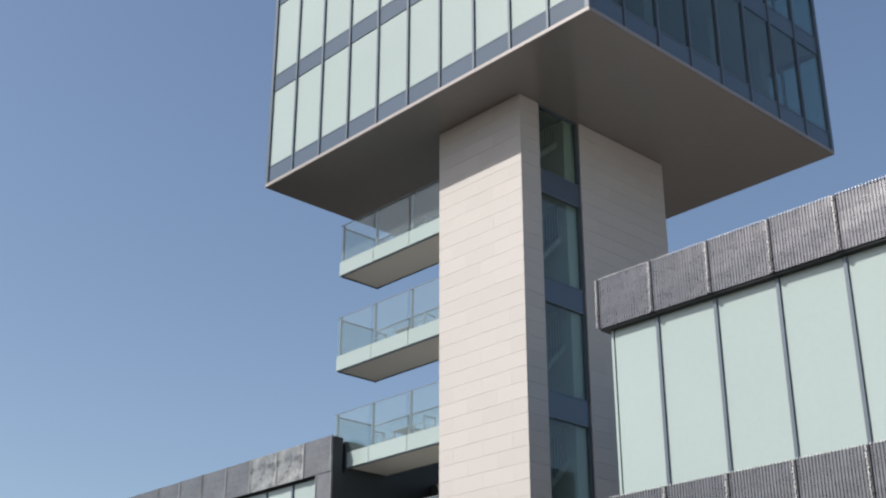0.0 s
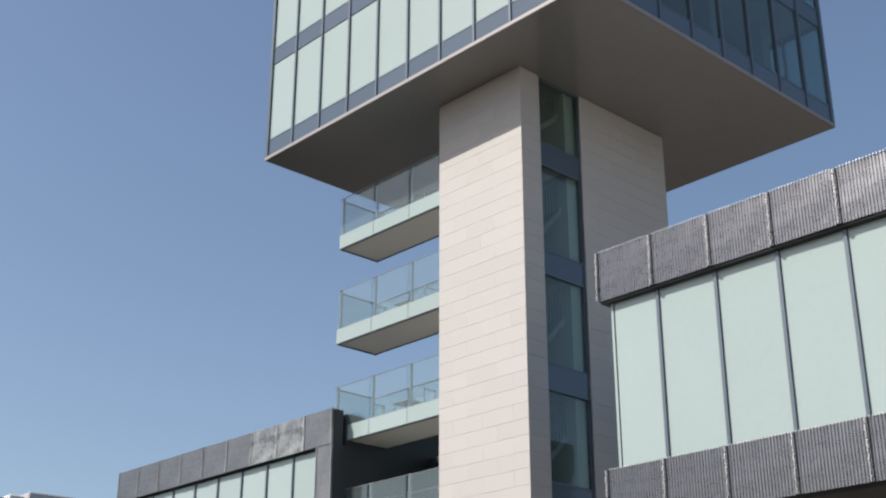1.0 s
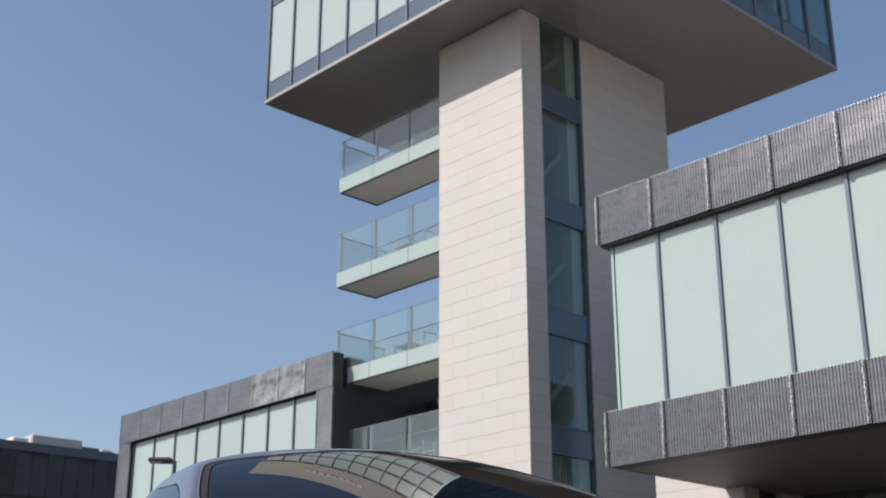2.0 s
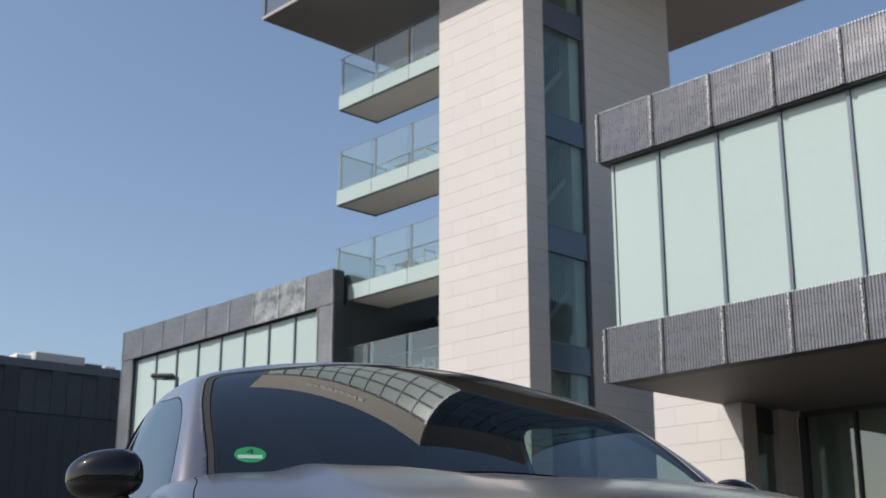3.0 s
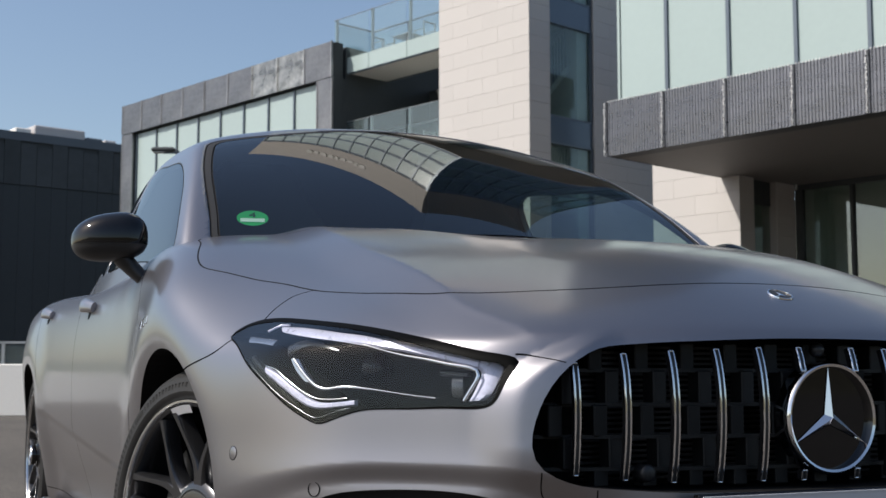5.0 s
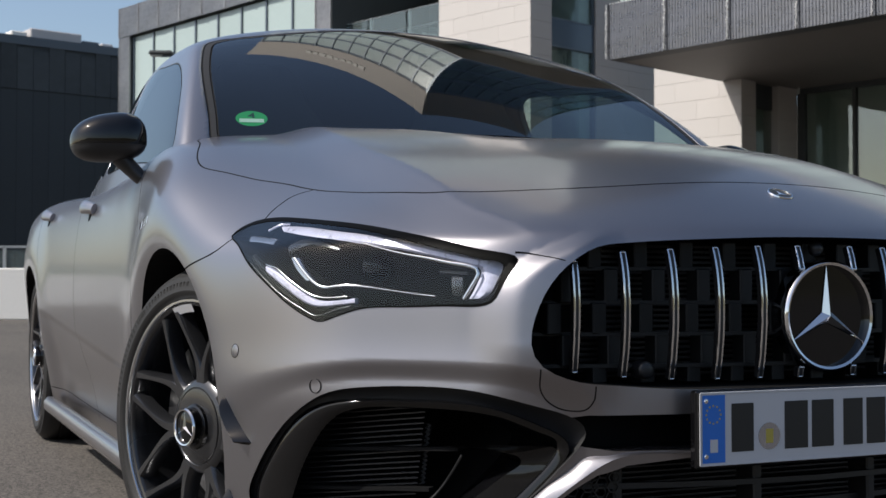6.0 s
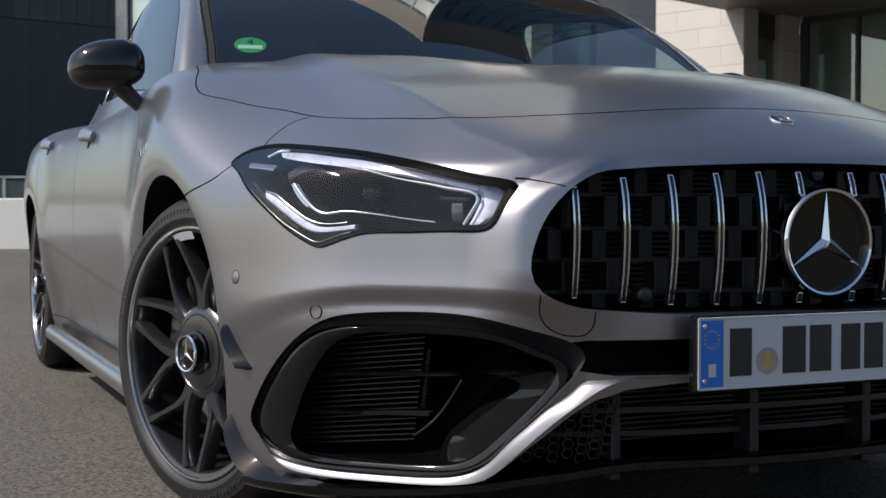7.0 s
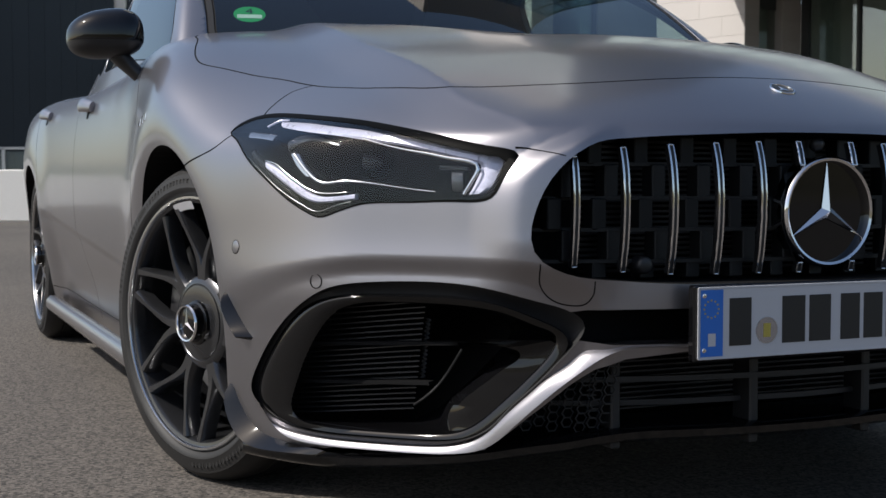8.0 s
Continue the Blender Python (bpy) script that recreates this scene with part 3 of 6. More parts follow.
def side(x, z):
    doors = step(-0.35, -0.65, x) * step(-2.75, -2.4, x)
    r = SIDE_R(z) * (1 - doors) + SIDE_D(z) * doors
    for axle in (-0.09, -2.82):
        d = np.hypot(x - axle, z - 0.33)
        r = r + (0.030 if axle > -1 else 0.018) * np.exp(-((d - 0.42) / 0.12) ** 2) * step(0.12, 0.4, z)
    r = r + 0.012 * np.exp(-((x + 0.05) / 0.3) ** 2 - ((z - 0.84) / 0.07) ** 2)
    crease = 0.425 + 0.065 * np.clip(-0.7 - x, -0.3, 1.9)
    r = r - (0.009 * step(0.0, 0.035, crease - z) + 0.024 * step(0.0, 0.22, crease - z)) * step(-0.40, -0.60, x) * step(-2.5, -2.3, x)
    return r - 0.10 * step(-2.9, -3.9, x) ** 1.5


ROLL = spline([0.44, 0.50, 0.58, 0.62, 0.65, 0.68, 0.70, 0.74], [0.565, 0.570, 0.568, 0.558, 0.535, 0.485, 0.44, 0.36])


def roll(r, z):
    """The rolled edge round the outer end of the grille."""
    return 0.022 * step(0.030, -0.028, r - ROLL(np.clip(z, 0.44, 0.74))) * step(0.36, 0.46, r) * step(0.43, 0.54, z) * step(0.75, 0.70, z)


def nose(r, z):
    """Where the front ends at that half-width and height."""
    q = (np.abs((r - 0.652) / 0.195) ** 3 + np.abs((z - 0.325) / 0.142) ** 3) ** (1 / 3)
    tuck = -0.018 * step(1.30, 1.04, q)
    swell = 0.017 * np.exp(-((z - 0.447) / 0.062) ** 2) * step(0.40, 0.58, r)
    return NOSE_X(z) - PLAN(r) + tuck + swell + roll(r, z)


def body_f(x, y, z):
    """Negative inside the lower body."""
    r = np.sqrt(y * y + 1e-6)
    f = smax(x - nose(r, z), r - side(x, z), 0.03)
    k = 0.075 - 0.065 * step(0.22, 0.46, x)
    drop = (0.021 + 0.024 * step(0.42, 0.72, x)) * step(0.22, 0.46, x)
    f = smax(f, z - hood(x, r) + drop * np.exp(np.minimum(f, 0) / 0.30), k)
    f = smax(f, -3.72 - x + TAIL(r) - 0.1 * np.abs(z - 0.75), 0.06)
    return np.maximum(f, 0.15 - z + 0.035 * step(0.2, 0.9, x))


ROOF_Z = spline([-3.5, -3.2, -2.7, -2.2, -1.7, -1.3, -1.0], [1.05, 1.15, 1.295, 1.395, 1.435, 1.432, 1.415])
CABIN_R = spline([0.85, 0.95, 1.1, 1.25, 1.35, 1.45], [0.85, 0.82, 0.765, 0.70, 0.65, 0.58])


def cabin_f(x, y, z):
    """Negative inside the cabin's outer skin."""
    r = np.sqrt(y * y + 1e-6)
    w, h = r / 0.7, (z - 1.2) / 0.2
    screen = (z - 1.03) + 0.58 * (x + 0.3142 + 0.2343 * w ** 2 - 0.1033 * w ** 4 + 0.0299 * h ** 2 + 0.002 * h * w ** 2 + 0.0092 * h ** 3 + 0.0298 * (h * w) ** 2)
    f = smax(z - ROOF_Z(x) + 0.055 * (r / 0.55) ** 2.5, r - CABIN_R(z) + 0.18 * step(-1.3, -3.4, x), 0.035)
    f = smax(f, screen, 0.03)
    return smax(f, -3.45 - x, 0.05)

# ---- car materials ----
PAINT = material("satin_grey_paint", (0.272, 0.263, 0.281), 0.37, metal=0.98, vary=0.02, grain=900, blotch=3, rough_vary=0.03, coat_weight=0.9, coat_roughness=0.13)
GRILLE_BLACK = material("grille_black_plastic", (0.008, 0.0085, 0.009), 0.5, vary=0.15, grain=120, specular_ior_level=0.35)
GAP = material("black_gap", (0.006, 0.006, 0.0065), 0.7, vary=0.1, specular_ior_level=0.12)
GLOSS_BLACK = material("gloss_black_plastic", (0.003, 0.003, 0.0035), 0.05, vary=0.05, rough_vary=0.02)
SATIN_BLACK = material("satin_black_plastic", (0.012, 0.012, 0.013), 0.42, vary=0.1, grain=200, bump=0.0003)
CHROME = material("chrome", (0.78, 0.78, 0.79), 0.07, metal=1.0, vary=0.02, rough_vary=0.02)
RIM_BLACK = material("satin_black_alloy", (0.040, 0.041, 0.045), 0.27, metal=0.7, vary=0.08, coat_weight=0.6, coat_roughness=0.10)
RIM_SILVER = material("turned_alloy_edge", (0.62, 0.63, 0.65), 0.22, metal=1.0, vary=0.05)
RUBBER = material("tyre_rubber", (0.014, 0.0135, 0.0135), 0.58, vary=0.3, grain=70, blotch=8, bump=0.0006, bump_scale=300, specular_ior_level=0.32)
RUBBER_SEAL = material("grey_rubber_seal", (0.020, 0.020, 0.021), 0.6, vary=0.12, specular_ior_level=0.3)
BRAKE = material("brake_disc_steel", (0.32, 0.32, 0.33), 0.35, metal=0.9, vary=0.1)
CALIPER = material("dark_caliper", (0.022, 0.022, 0.024), 0.45, metal=0.2, vary=0.05)
CORE_FIN = material("radiator_fins", (0.055, 0.055, 0.058), 0.42, metal=0.7, vary=0.3, grain=50)
BORDER = material("black_lens_border", (0.002, 0.002, 0.002), 0.5, vary=0.1, specular_ior_level=0.04)
LAMP_DARK = material("lamp_dark_bezel", (0.010, 0.011, 0.012), 0.30, vary=0.1)
LAMP_SILVER = material("lamp_reflector", (0.48, 0.49, 0.53), 0.16, metal=0.9, vary=0.1)
LIGHT_GUIDE = material("milky_light_guide", (0.60, 0.595, 0.73), 0.28, metal=0.2, vary=0.30, grain=160, blotch=30, bump=0.0008, bump_scale=140)
LAMP_SMOKE = material("smoked_reflector", (0.10, 0.105, 0.11), 0.25, metal=0.8, vary=0.3, grain=60, blotch=12)
DUCT_BLACK = material("duct_black_plastic", (0.010, 0.010, 0.011), 0.5, vary=0.15, grain=150)
PLATE_WHITE = material("plate_white", (0.50, 0.50, 0.52), 0.35, vary=0.03)
PLATE_BLUE = material("plate_blue", (0.02, 0.15, 0.55), 0.35, vary=0.04)
PLATE_BLACK = material("plate_black", (0.012, 0.012, 0.012), 0.4, vary=0.05)
GREEN = material("green_sticker", (0.02, 0.36, 0.10), 0.5, vary=0.05)
STICKER_WHITE = material("sticker_white", (0.7, 0.75, 0.7), 0.5, vary=0.05)
YELLOW = material("yellow_seal", (0.42, 0.34, 0.06), 0.5, vary=0.1)
CABIN_DARK = material("dark_interior", (0.02, 0.02, 0.022), 0.7, vary=0.2, grain=90)
WINDSCREEN = glass("windscreen_glass", (0.58, 0.70, 0.66), base=0.072)
SIDE_GLASS = glass("side_glass", (0.50, 0.60, 0.60))
LENS = glass("lamp_lens", (0.90, 0.92, 0.93), base=0.035)

CAR = pose(0.287, 2.933, 0, 0, 0, 23.81 - 90)
car = thing("car", "satin grey four-door coupe saloon with black alloy wheels on asphalt", "car", CAR)
AXLE_F, AXLE_R, WHEEL_R = -0.09, -2.82, 0.335


# ---- body form ----
def outward(o, d, f, far):
    """Distance from points o along d at which f turns positive."""
    lo, hi = np.zeros(len(o)), np.full(len(o), far)
    for _ in range(34):
        mid = 0.5 * (lo + hi)
        p = o + d * mid[:, None]
        inside = f(p[:, 0], p[:, 1], p[:, 2]) < 0
        lo, hi = np.where(inside, mid, lo), np.where(inside, hi, mid)
    return lo


def grid_mesh(name, pts, close_rows=True):
    """Quads over a (rows, ring) array of points, rings closed; the first and last rings capped."""
    n, m, _ = pts.shape
    idx = np.arange(n * m).reshape(n, m)
    nxt = np.roll(idx, -1, axis=1)
    q = np.stack([idx[:-1], nxt[:-1], nxt[1:], idx[1:]], -1).reshape(-1, 4).tolist()
    q += [idx[0][::-1].tolist(), idx[-1].tolist()]
    me = bpy.data.meshes.new(name)
    me.from_pydata(pts.reshape(-1, 3).tolist(), [], q)
    me.update()
    return me


def body_points():
    ring = 420
    t = np.linspace(0, 2 * np.pi, ring, endpoint=False)
    rows = []
    for x in np.concatenate([np.linspace(-3.60, -1.0, 60), np.linspace(-0.975, 0.10, 54)]):
        o = np.tile([x, 0, 0.5], (ring, 1))
        rows.append((o, np.stack([0 * t, 0.9 * np.cos(t), 0.42 * np.sin(t)], 1)))
    for a in np.linspace(0, np.pi / 2, 150)[1:-1]:
        o = np.tile([0.10, 0, 0.5], (ring, 1))
        rows.append((o, np.stack([0 * t + 0.8 * np.sin(a), 0.9 * np.cos(a) * np.cos(t), 0.42 * np.cos(a) * np.sin(t)], 1)))
    o = np.concatenate([r[0] for r in rows])
    d = np.concatenate([r[1] for r in rows])
    d /= np.linalg.norm(d, axis=1)[:, None]
    s = outward(o, d, body_f, 1.6)
    return (o + d * s[:, None]).reshape(len(rows), ring, 3)


def slope(f, p):
    """Unit normals of f at the points p."""
    e = 1e-4
    g = np.stack([f(*(p + np.eye(3)[k] * e).T) - f(*(p - np.eye(3)[k] * e).T) for k in range(3)], 1)
    return g / np.maximum(np.linalg.norm(g, axis=1)[:, None], 1e-9)


def onto(f, p, off=0.0):
    """Points moved onto the surface f = 0, then out by off."""
    p = np.array(p, float)
    for _ in range(12):
        n = slope(f, p)
        p = p - n * np.clip(f(*p.T), -0.05, 0.05)[:, None]
    return p + slope(f, p) * off


def smooth_line(pts, n, closed=False):
    """n points evenly along a smooth curve through a few points of any dimension."""
    p = np.array(pts, float)
    if closed:
        p = np.concatenate([p[-3:], p, p[:4]])
    s = np.concatenate([[0], np.cumsum(np.linalg.norm(np.diff(p, axis=0), axis=1) ** 0.75)])
    f = [spline(s, p[:, k]) for k in range(p.shape[1])]
    lo, hi = (s[3], s[-4]) if closed else (s[0], s[-1])
    u = np.linspace(lo, hi, 12 * n)
    q = np.stack([g(u) for g in f], 1)
    L = np.concatenate([[0], np.cumsum(np.linalg.norm(np.diff(q, axis=0), axis=1))])
    w = np.linspace(0, L[-1], n, endpoint=not closed)
    return np.stack([np.interp(w, L, q[:, k]) for k in range(p.shape[1])], 1)


def tube(bm, pts, radius, sides=6, closed=False, squash=None):
    """A round rod along pts, capped; squash: (normals, factor) flattens it along those normals."""
    pts = np.array(pts, float)
    n = len(pts)
    tan = np.gradient(pts, axis=0) if not closed else np.roll(pts, -1, 0) - np.roll(pts, 1, 0)
    tan /= np.linalg.norm(tan, axis=1)[:, None]
    up = np.array([0.0, 0, 1])
    if squash is not None:
        nn = squash[0]
    else:
        nn = np.cross(tan, up + 0 * tan)
        bad = np.linalg.norm(nn, axis=1) < 0.2
        nn[bad] = np.cross(tan[bad], np.array([1.0, 0, 0]))
        for k in range(1, n):
            if nn[k] @ nn[k - 1] < 0:
                nn[k] *= -1
    nn = nn - tan * np.sum(nn * tan, 1)[:, None]
    nn /= np.linalg.norm(nn, axis=1)[:, None]
    bb = np.cross(tan, nn)
    f = squash[1] if squash is not None else 1.0
    rad = np.broadcast_to(np.asarray(radius, float), (n,))
    rings = []
    for k in range(n):
        rings.append([bm.verts.new(pts[k] + rad[k] * (f * math.cos(2 * math.pi * (j + 0.5) / sides) * nn[k] + math.sin(2 * math.pi * (j + 0.5) / sides) * bb[k])) for j in range(sides)])
    for k in range(n if closed else n - 1):
        a, b = rings[k], rings[(k + 1) % n]
        for j in range(sides):
            bm.faces.new((a[j], a[(j + 1) % sides], b[(j + 1) % sides], b[j]))
    if not closed:
        bm.faces.new(rings[0][::-1])
        bm.faces.new(rings[-1])
    return bm


def prism(bm, poly, frame_of, d0, d1):
    """A closed solid: a polygon of (p, q) pushed from depth d0 to d1; frame_of(p, q, d) gives the place."""
    a = [bm.verts.new(frame_of(p, q, d0)) for p, q in poly]
    b = [bm.verts.new(frame_of(p, q, d1)) for p, q in poly]
    n = len(a)
    for k in range(n):
        bm.faces.new((a[k], a[(k + 1) % n], b[(k + 1) % n], b[k]))
    bm.faces.new(a[::-1])
    bm.faces.new(b)
    bmesh.ops.recalc_face_normals(bm, faces=bm.faces)
    return bm


def lathe(bm, profile, sides=96, closed=True):
    """Turns (radius, depth) pairs round the local y axis."""
    rings = []
    for k in range(sides):
        a = 2 * math.pi * k / sides
        rings.append([bm.verts.new((r * math.cos(a), d, r * math.sin(a))) for r, d in profile])
    m = len(profile)
    for k in range(sides):
        a, b = rings[k], rings[(k + 1) % sides]
        for j in range(m if closed else m - 1):
            bm.faces.new((a[j], b[j], b[(j + 1) % m], a[(j + 1) % m]))
    bmesh.ops.recalc_face_normals(bm, faces=bm.faces)
    return bm


def loft(bm, rings):
    """Skins closed rings of equal count."""
    vs = [[bm.verts.new(p) for p in r] for r in rings]
    n = len(vs[0])
    for a, b in zip(vs, vs[1:]):
        for k in range(n):
            bm.faces.new((a[k], a[(k + 1) % n], b[(k + 1) % n], b[k]))
    bmesh.ops.recalc_face_normals(bm, faces=bm.faces)
    return bm


def flip(pts):
    """The same curve on the car's left."""
    q = np.array(pts, float)
    q[:, 1] *= -1
    return q


def to_mesh(bm, *mats):
    me = bpy.data.meshes.new("form")
    bmesh.ops.recalc_face_normals(bm, faces=bm.faces)
    bm.to_mesh(me)
    bm.free()
    for m in mats:
        me.materials.append(m)
    return me


def carve(me, cuts):
    """Cuts solids out of (or, 'INTERSECT', keeps what they share with) a mesh; the cut faces take the cutter's material."""
    for cut, how in cuts:
        ob, c = new("carving", me), new("cutter", cut)
        mod = ob.modifiers.new("cut", "BOOLEAN")
        mod.operation, mod.solver, mod.object, mod.material_mode = how, "EXACT", c, "TRANSFER"
        dg = bpy.context.evaluated_depsgraph_get()
        out = bpy.data.meshes.new_from_object(ob.evaluated_get(dg), preserve_all_data_layers=True, depsgraph=dg)
        for o in (ob, c):
            bpy.data.objects.remove(o, do_unlink=True)
        if how == "INTERSECT" or len(out.polygons) > 0.6 * len(me.polygons):
            me = out
        else:
            print("a cut was left out")
    return me


# openings of the right front; the left ones mirror them. (y, z) seen from ahead
LAMP_N = Vector((0.722, -0.692, 0))
LAMP_M = Vector((0.692, 0.722, 0))
LAMP = [(-0.450, 0.720), (-0.439, 0.735), (-0.391, 0.752), (-0.310, 0.751), (-0.229, 0.743), (-0.136, 0.732), (-0.039, 0.715), (0.048, 0.697), (0.108, 0.684), (0.161, 0.668), (0.157, 0.659), (0.140, 0.629), (0.128, 0.606), (0.114, 0.597), (0.055, 0.594), (-0.026, 0.592), (-0.109, 0.589), (-0.134, 0.583), (-0.165, 0.573), (-0.191, 0.566), (-0.211, 0.571), (-0.262, 0.595), (-0.314, 0.628), (-0.375, 0.669), (-0.426, 0.706)]
GRILLE = [(0.0, 0.708), (-0.12, 0.707), (-0.23, 0.703), (-0.32, 0.699), (-0.376, 0.695), (-0.414, 0.690), (-0.448, 0.676), (-0.475, 0.656), (-0.501, 0.625), (-0.520, 0.585), (-0.529, 0.549), (-0.528, 0.524), (-0.517, 0.504), (-0.494, 0.489), (-0.461, 0.478), (-0.409, 0.472), (-0.321, 0.466), (-0.15, 0.465), (0.0, 0.464)]
INTAKE = [(-0.845, 0.250), (-0.842, 0.297), (-0.834, 0.335), (-0.818, 0.384), (-0.796, 0.424), (-0.768, 0.449), (-0.727, 0.460), (-0.657, 0.465), (-0.599, 0.462), (-0.551, 0.450), (-0.503, 0.436), (-0.462, 0.422), (-0.440, 0.400), (-0.447, 0.376), (-0.470, 0.345), (-0.499, 0.306), (-0.534, 0.262), (-0.558, 0.226), (-0.588, 0.204), (-0.631, 0.195),
          (-0.709, 0.192), (-0.773, 0.193), (-0.812, 0.204), (-0.834, 0.226)]
SLOT = [(0.0, 0.428), (-0.391, 0.4255), (-0.439, 0.425), (-0.462, 0.421), (-0.456, 0.394), (-0.450, 0.376), (-0.40, 0.369), (0.0, 0.371)]
LOWER = [(0.0, 0.363), (-0.286, 0.357), (-0.38, 0.346), (-0.42, 0.330), (-0.455, 0.298), (-0.505, 0.246), (-0.552, 0.190), (-0.565, 0.10), (0.0, 0.10)]


def mirrored(half):
    """A closed outline from its half, which starts and ends on y = 0."""
    return list(half) + [(-p, q) for p, q in half[::-1][1:-1]]


def from_ahead(p, q, d):
    return (d, p, q)


def lamp_frame(sign):
    def at(p, q, d):
        v = LAMP_M * p + LAMP_N * d
        return (v.x, v.y * sign, q)
    return at


def grille_outline():
    half = smooth_line(GRILLE, 60)
    return np.concatenate([half, np.array([(-p, q) for p, q in half[::-1]])[1:-1]])


HOOD_LINE = [(-0.240, 0.000), (-0.270, -0.250), (-0.330, -0.500), (-0.415, -0.680), (-0.440, -0.735), (-0.410, -0.768), (-0.365, -0.775), (-0.267, -0.801), (-0.167, -0.822), (-0.123, -0.820), (-0.056, -0.794), (0.064, -0.750), (0.138, -0.721), (0.249, -0.693), (0.357, -0.658), (0.472, -0.614), (0.565, -0.567), (0.608, -0.523), (0.658, -0.430), (0.701, -0.289), (0.716, -0.126), (0.718, 0.000)]


def lay(f, pts, axis, lo, hi):
    """Lays points on a form along one axis, searched from lo outwards to hi, then onto it."""
    pts = np.array(pts, float)
    w = np.linspace(lo, hi, 300)
    for p in pts:
        q = np.tile(p, (300, 1))
        q[:, axis] = w
        inside = np.nonzero(f(*q.T) < 0)[0]
        p[axis] = w[inside.max()] if len(inside) else hi
    return onto(f, pts)


def on_top(line, n):
    """A plan line laid on the body from above."""
    q = smooth_line(line, n)
    return lay(body_f, np.column_stack([q, 0 * q[:, 0]]), 2, 0.6, 1.05)


def on_side(line, n):
    """A line of (x, z) laid on the body's right flank."""
    q = smooth_line(line, n)
    return lay(body_f, np.column_stack([q[:, 0], 0 * q[:, 0], q[:, 1]]), 1, -0.6, -0.93)


def build_body():
    me = grid_mesh("body", body_points())
    me.materials.append(PAINT)
    wells = bmesh.new()
    for axle, rad in ((AXLE_F, 0.360), (AXLE_R, 0.358)):
        for s in (-1, 1):
            arch = [(axle + rad * math.cos(a), 0.345 + rad * math.sin(a)) for a in np.linspace(0, 2 * math.pi, 72, endpoint=False)]
            arch = [(x, max(z, 0.05)) for x, z in arch]
            prism(wells, arch, lambda p, q, d: (p, s * d, q), 0.56, 1.05)
    pits = bmesh.new()
    prism(pits, grille_outline().tolist(), from_ahead, 0.70, 1.2)
    slot, lower, scoops = bmesh.new(), bmesh.new(), bmesh.new()
    prism(slot, mirrored(SLOT), from_ahead, 0.80, 1.2)
    prism(lower, mirrored(LOWER), from_ahead, 0.66, 1.2)
    ring = smooth_line(INTAKE, 110, True)
    prism(scoops, ring.tolist(), from_ahead, 0.30, 1.2)
    prism(scoops, flip(np.column_stack([0 * ring[:, 0], ring]))[:, 1:].tolist(), from_ahead, 0.30, 1.2)
    well = bmesh.new()
    prism(well, mirrored([(0.0, -2.9), (-0.5, -2.9), (-0.70, -2.6), (-0.72, -0.85), (-0.66, -0.56), (-0.4, -0.42), (0.0, -0.37)]), lambda p, q, d: (q, p, d), 0.55, 1.3)
    lamps = bmesh.new()
    lamp = smooth_line(LAMP, 120, True).tolist()
    prism(lamps, lamp, lamp_frame(1), 0.60, 1.2)
    prism(lamps, lamp, lamp_frame(-1), 0.60, 1.2)
    lines = []

    def groove(pts, radius, closed=False):
        lines.append(tube(bmesh.new(), pts, radius, closed=closed))
    half = on_top(HOOD_LINE, 120)

    def reach(pts, start=0.0, end=0.0, snap=None):
        """Carries a line on past its ends, or starts it on the nearest point of another."""
        pts = np.array(pts, float)
        a, b = pts[0] - pts[2], pts[-1] - pts[-3]
        head = [pts[0] + a / np.linalg.norm(a) * start] if start else []
        if snap is not None:
            to = snap[np.argmin(np.linalg.norm(snap - pts[0], axis=1))]
            pts = pts[np.linalg.norm(pts - to, axis=1) > 0.02][::4]
            to = to + (to - pts[0]) / np.linalg.norm(to - pts[0]) * 0.003
            return np.concatenate([onto(body_f, smooth_line([to, *pts], 20)), pts[-1:] + b / np.linalg.norm(b) * end])
        tail = [pts[-1] + b / np.linalg.norm(b) * end] if end else []
        return np.array([*head, *pts, *tail])
    seam = onto(body_f, smooth_line([(0.245, -0.698, 0.810), (0.229, -0.726, 0.800), (0.237, -0.754, 0.784), (0.250, -0.777, 0.768), (0.267, -0.795, 0.753)], 24))
    seam = reach(seam, 0, 0.03, half)
    seam_low = onto(body_f, smooth_line([(0.250, -0.854, 0.713), (0.226, -0.874, 0.695), (0.160, -0.897, 0.675), (0.093, -0.906, 0.661)], 24))
    seam_low = reach(seam_low, 0.04, 0.04)

    def upright(line, n, top):
        """A gap up the flank that turns in over the shoulder."""
        p = on_side(line, n)
        over = onto(body_f, smooth_line([p[-1], (top, -0.80, 0.965), (top, -0.69, 0.995), (top, -0.61, 1.005)], 18))
        return np.concatenate([p, over[2:]])
    front_gap = upright([(-0.50, 0.19), (-0.49, 0.3), (-0.47, 0.5), (-0.46, 0.7), (-0.50, 0.84), (-0.56, 0.90)], 50, -0.62)
    mid_gap = upright([(-1.56, 0.20), (-1.57, 0.4), (-1.58, 0.6), (-1.58, 0.8), (-1.58, 0.90)], 44, -1.58)
    rear_gap = upright([(-2.50, 0.41), (-2.45, 0.55), (-2.56, 0.76), (-2.64, 0.90)], 40, -2.62)
    sill_gap = on_side([(-0.42, 0.225), (-1.5, 0.225), (-2.50, 0.24)], 60)
    cowl_gap = onto(body_f, smooth_line([(-0.435, -0.74, 0.98), (-0.50, -0.70, 0.99), (-0.60, -0.62, 1.0)], 14))
    cowl_gap = reach(cowl_gap, 0, 0.03, half)
    for line in (seam, seam_low, front_gap, mid_gap, rear_gap, sill_gap, cowl_gap):
        for pts in (line, flip(line)):
            groove(pts, 0.0019)
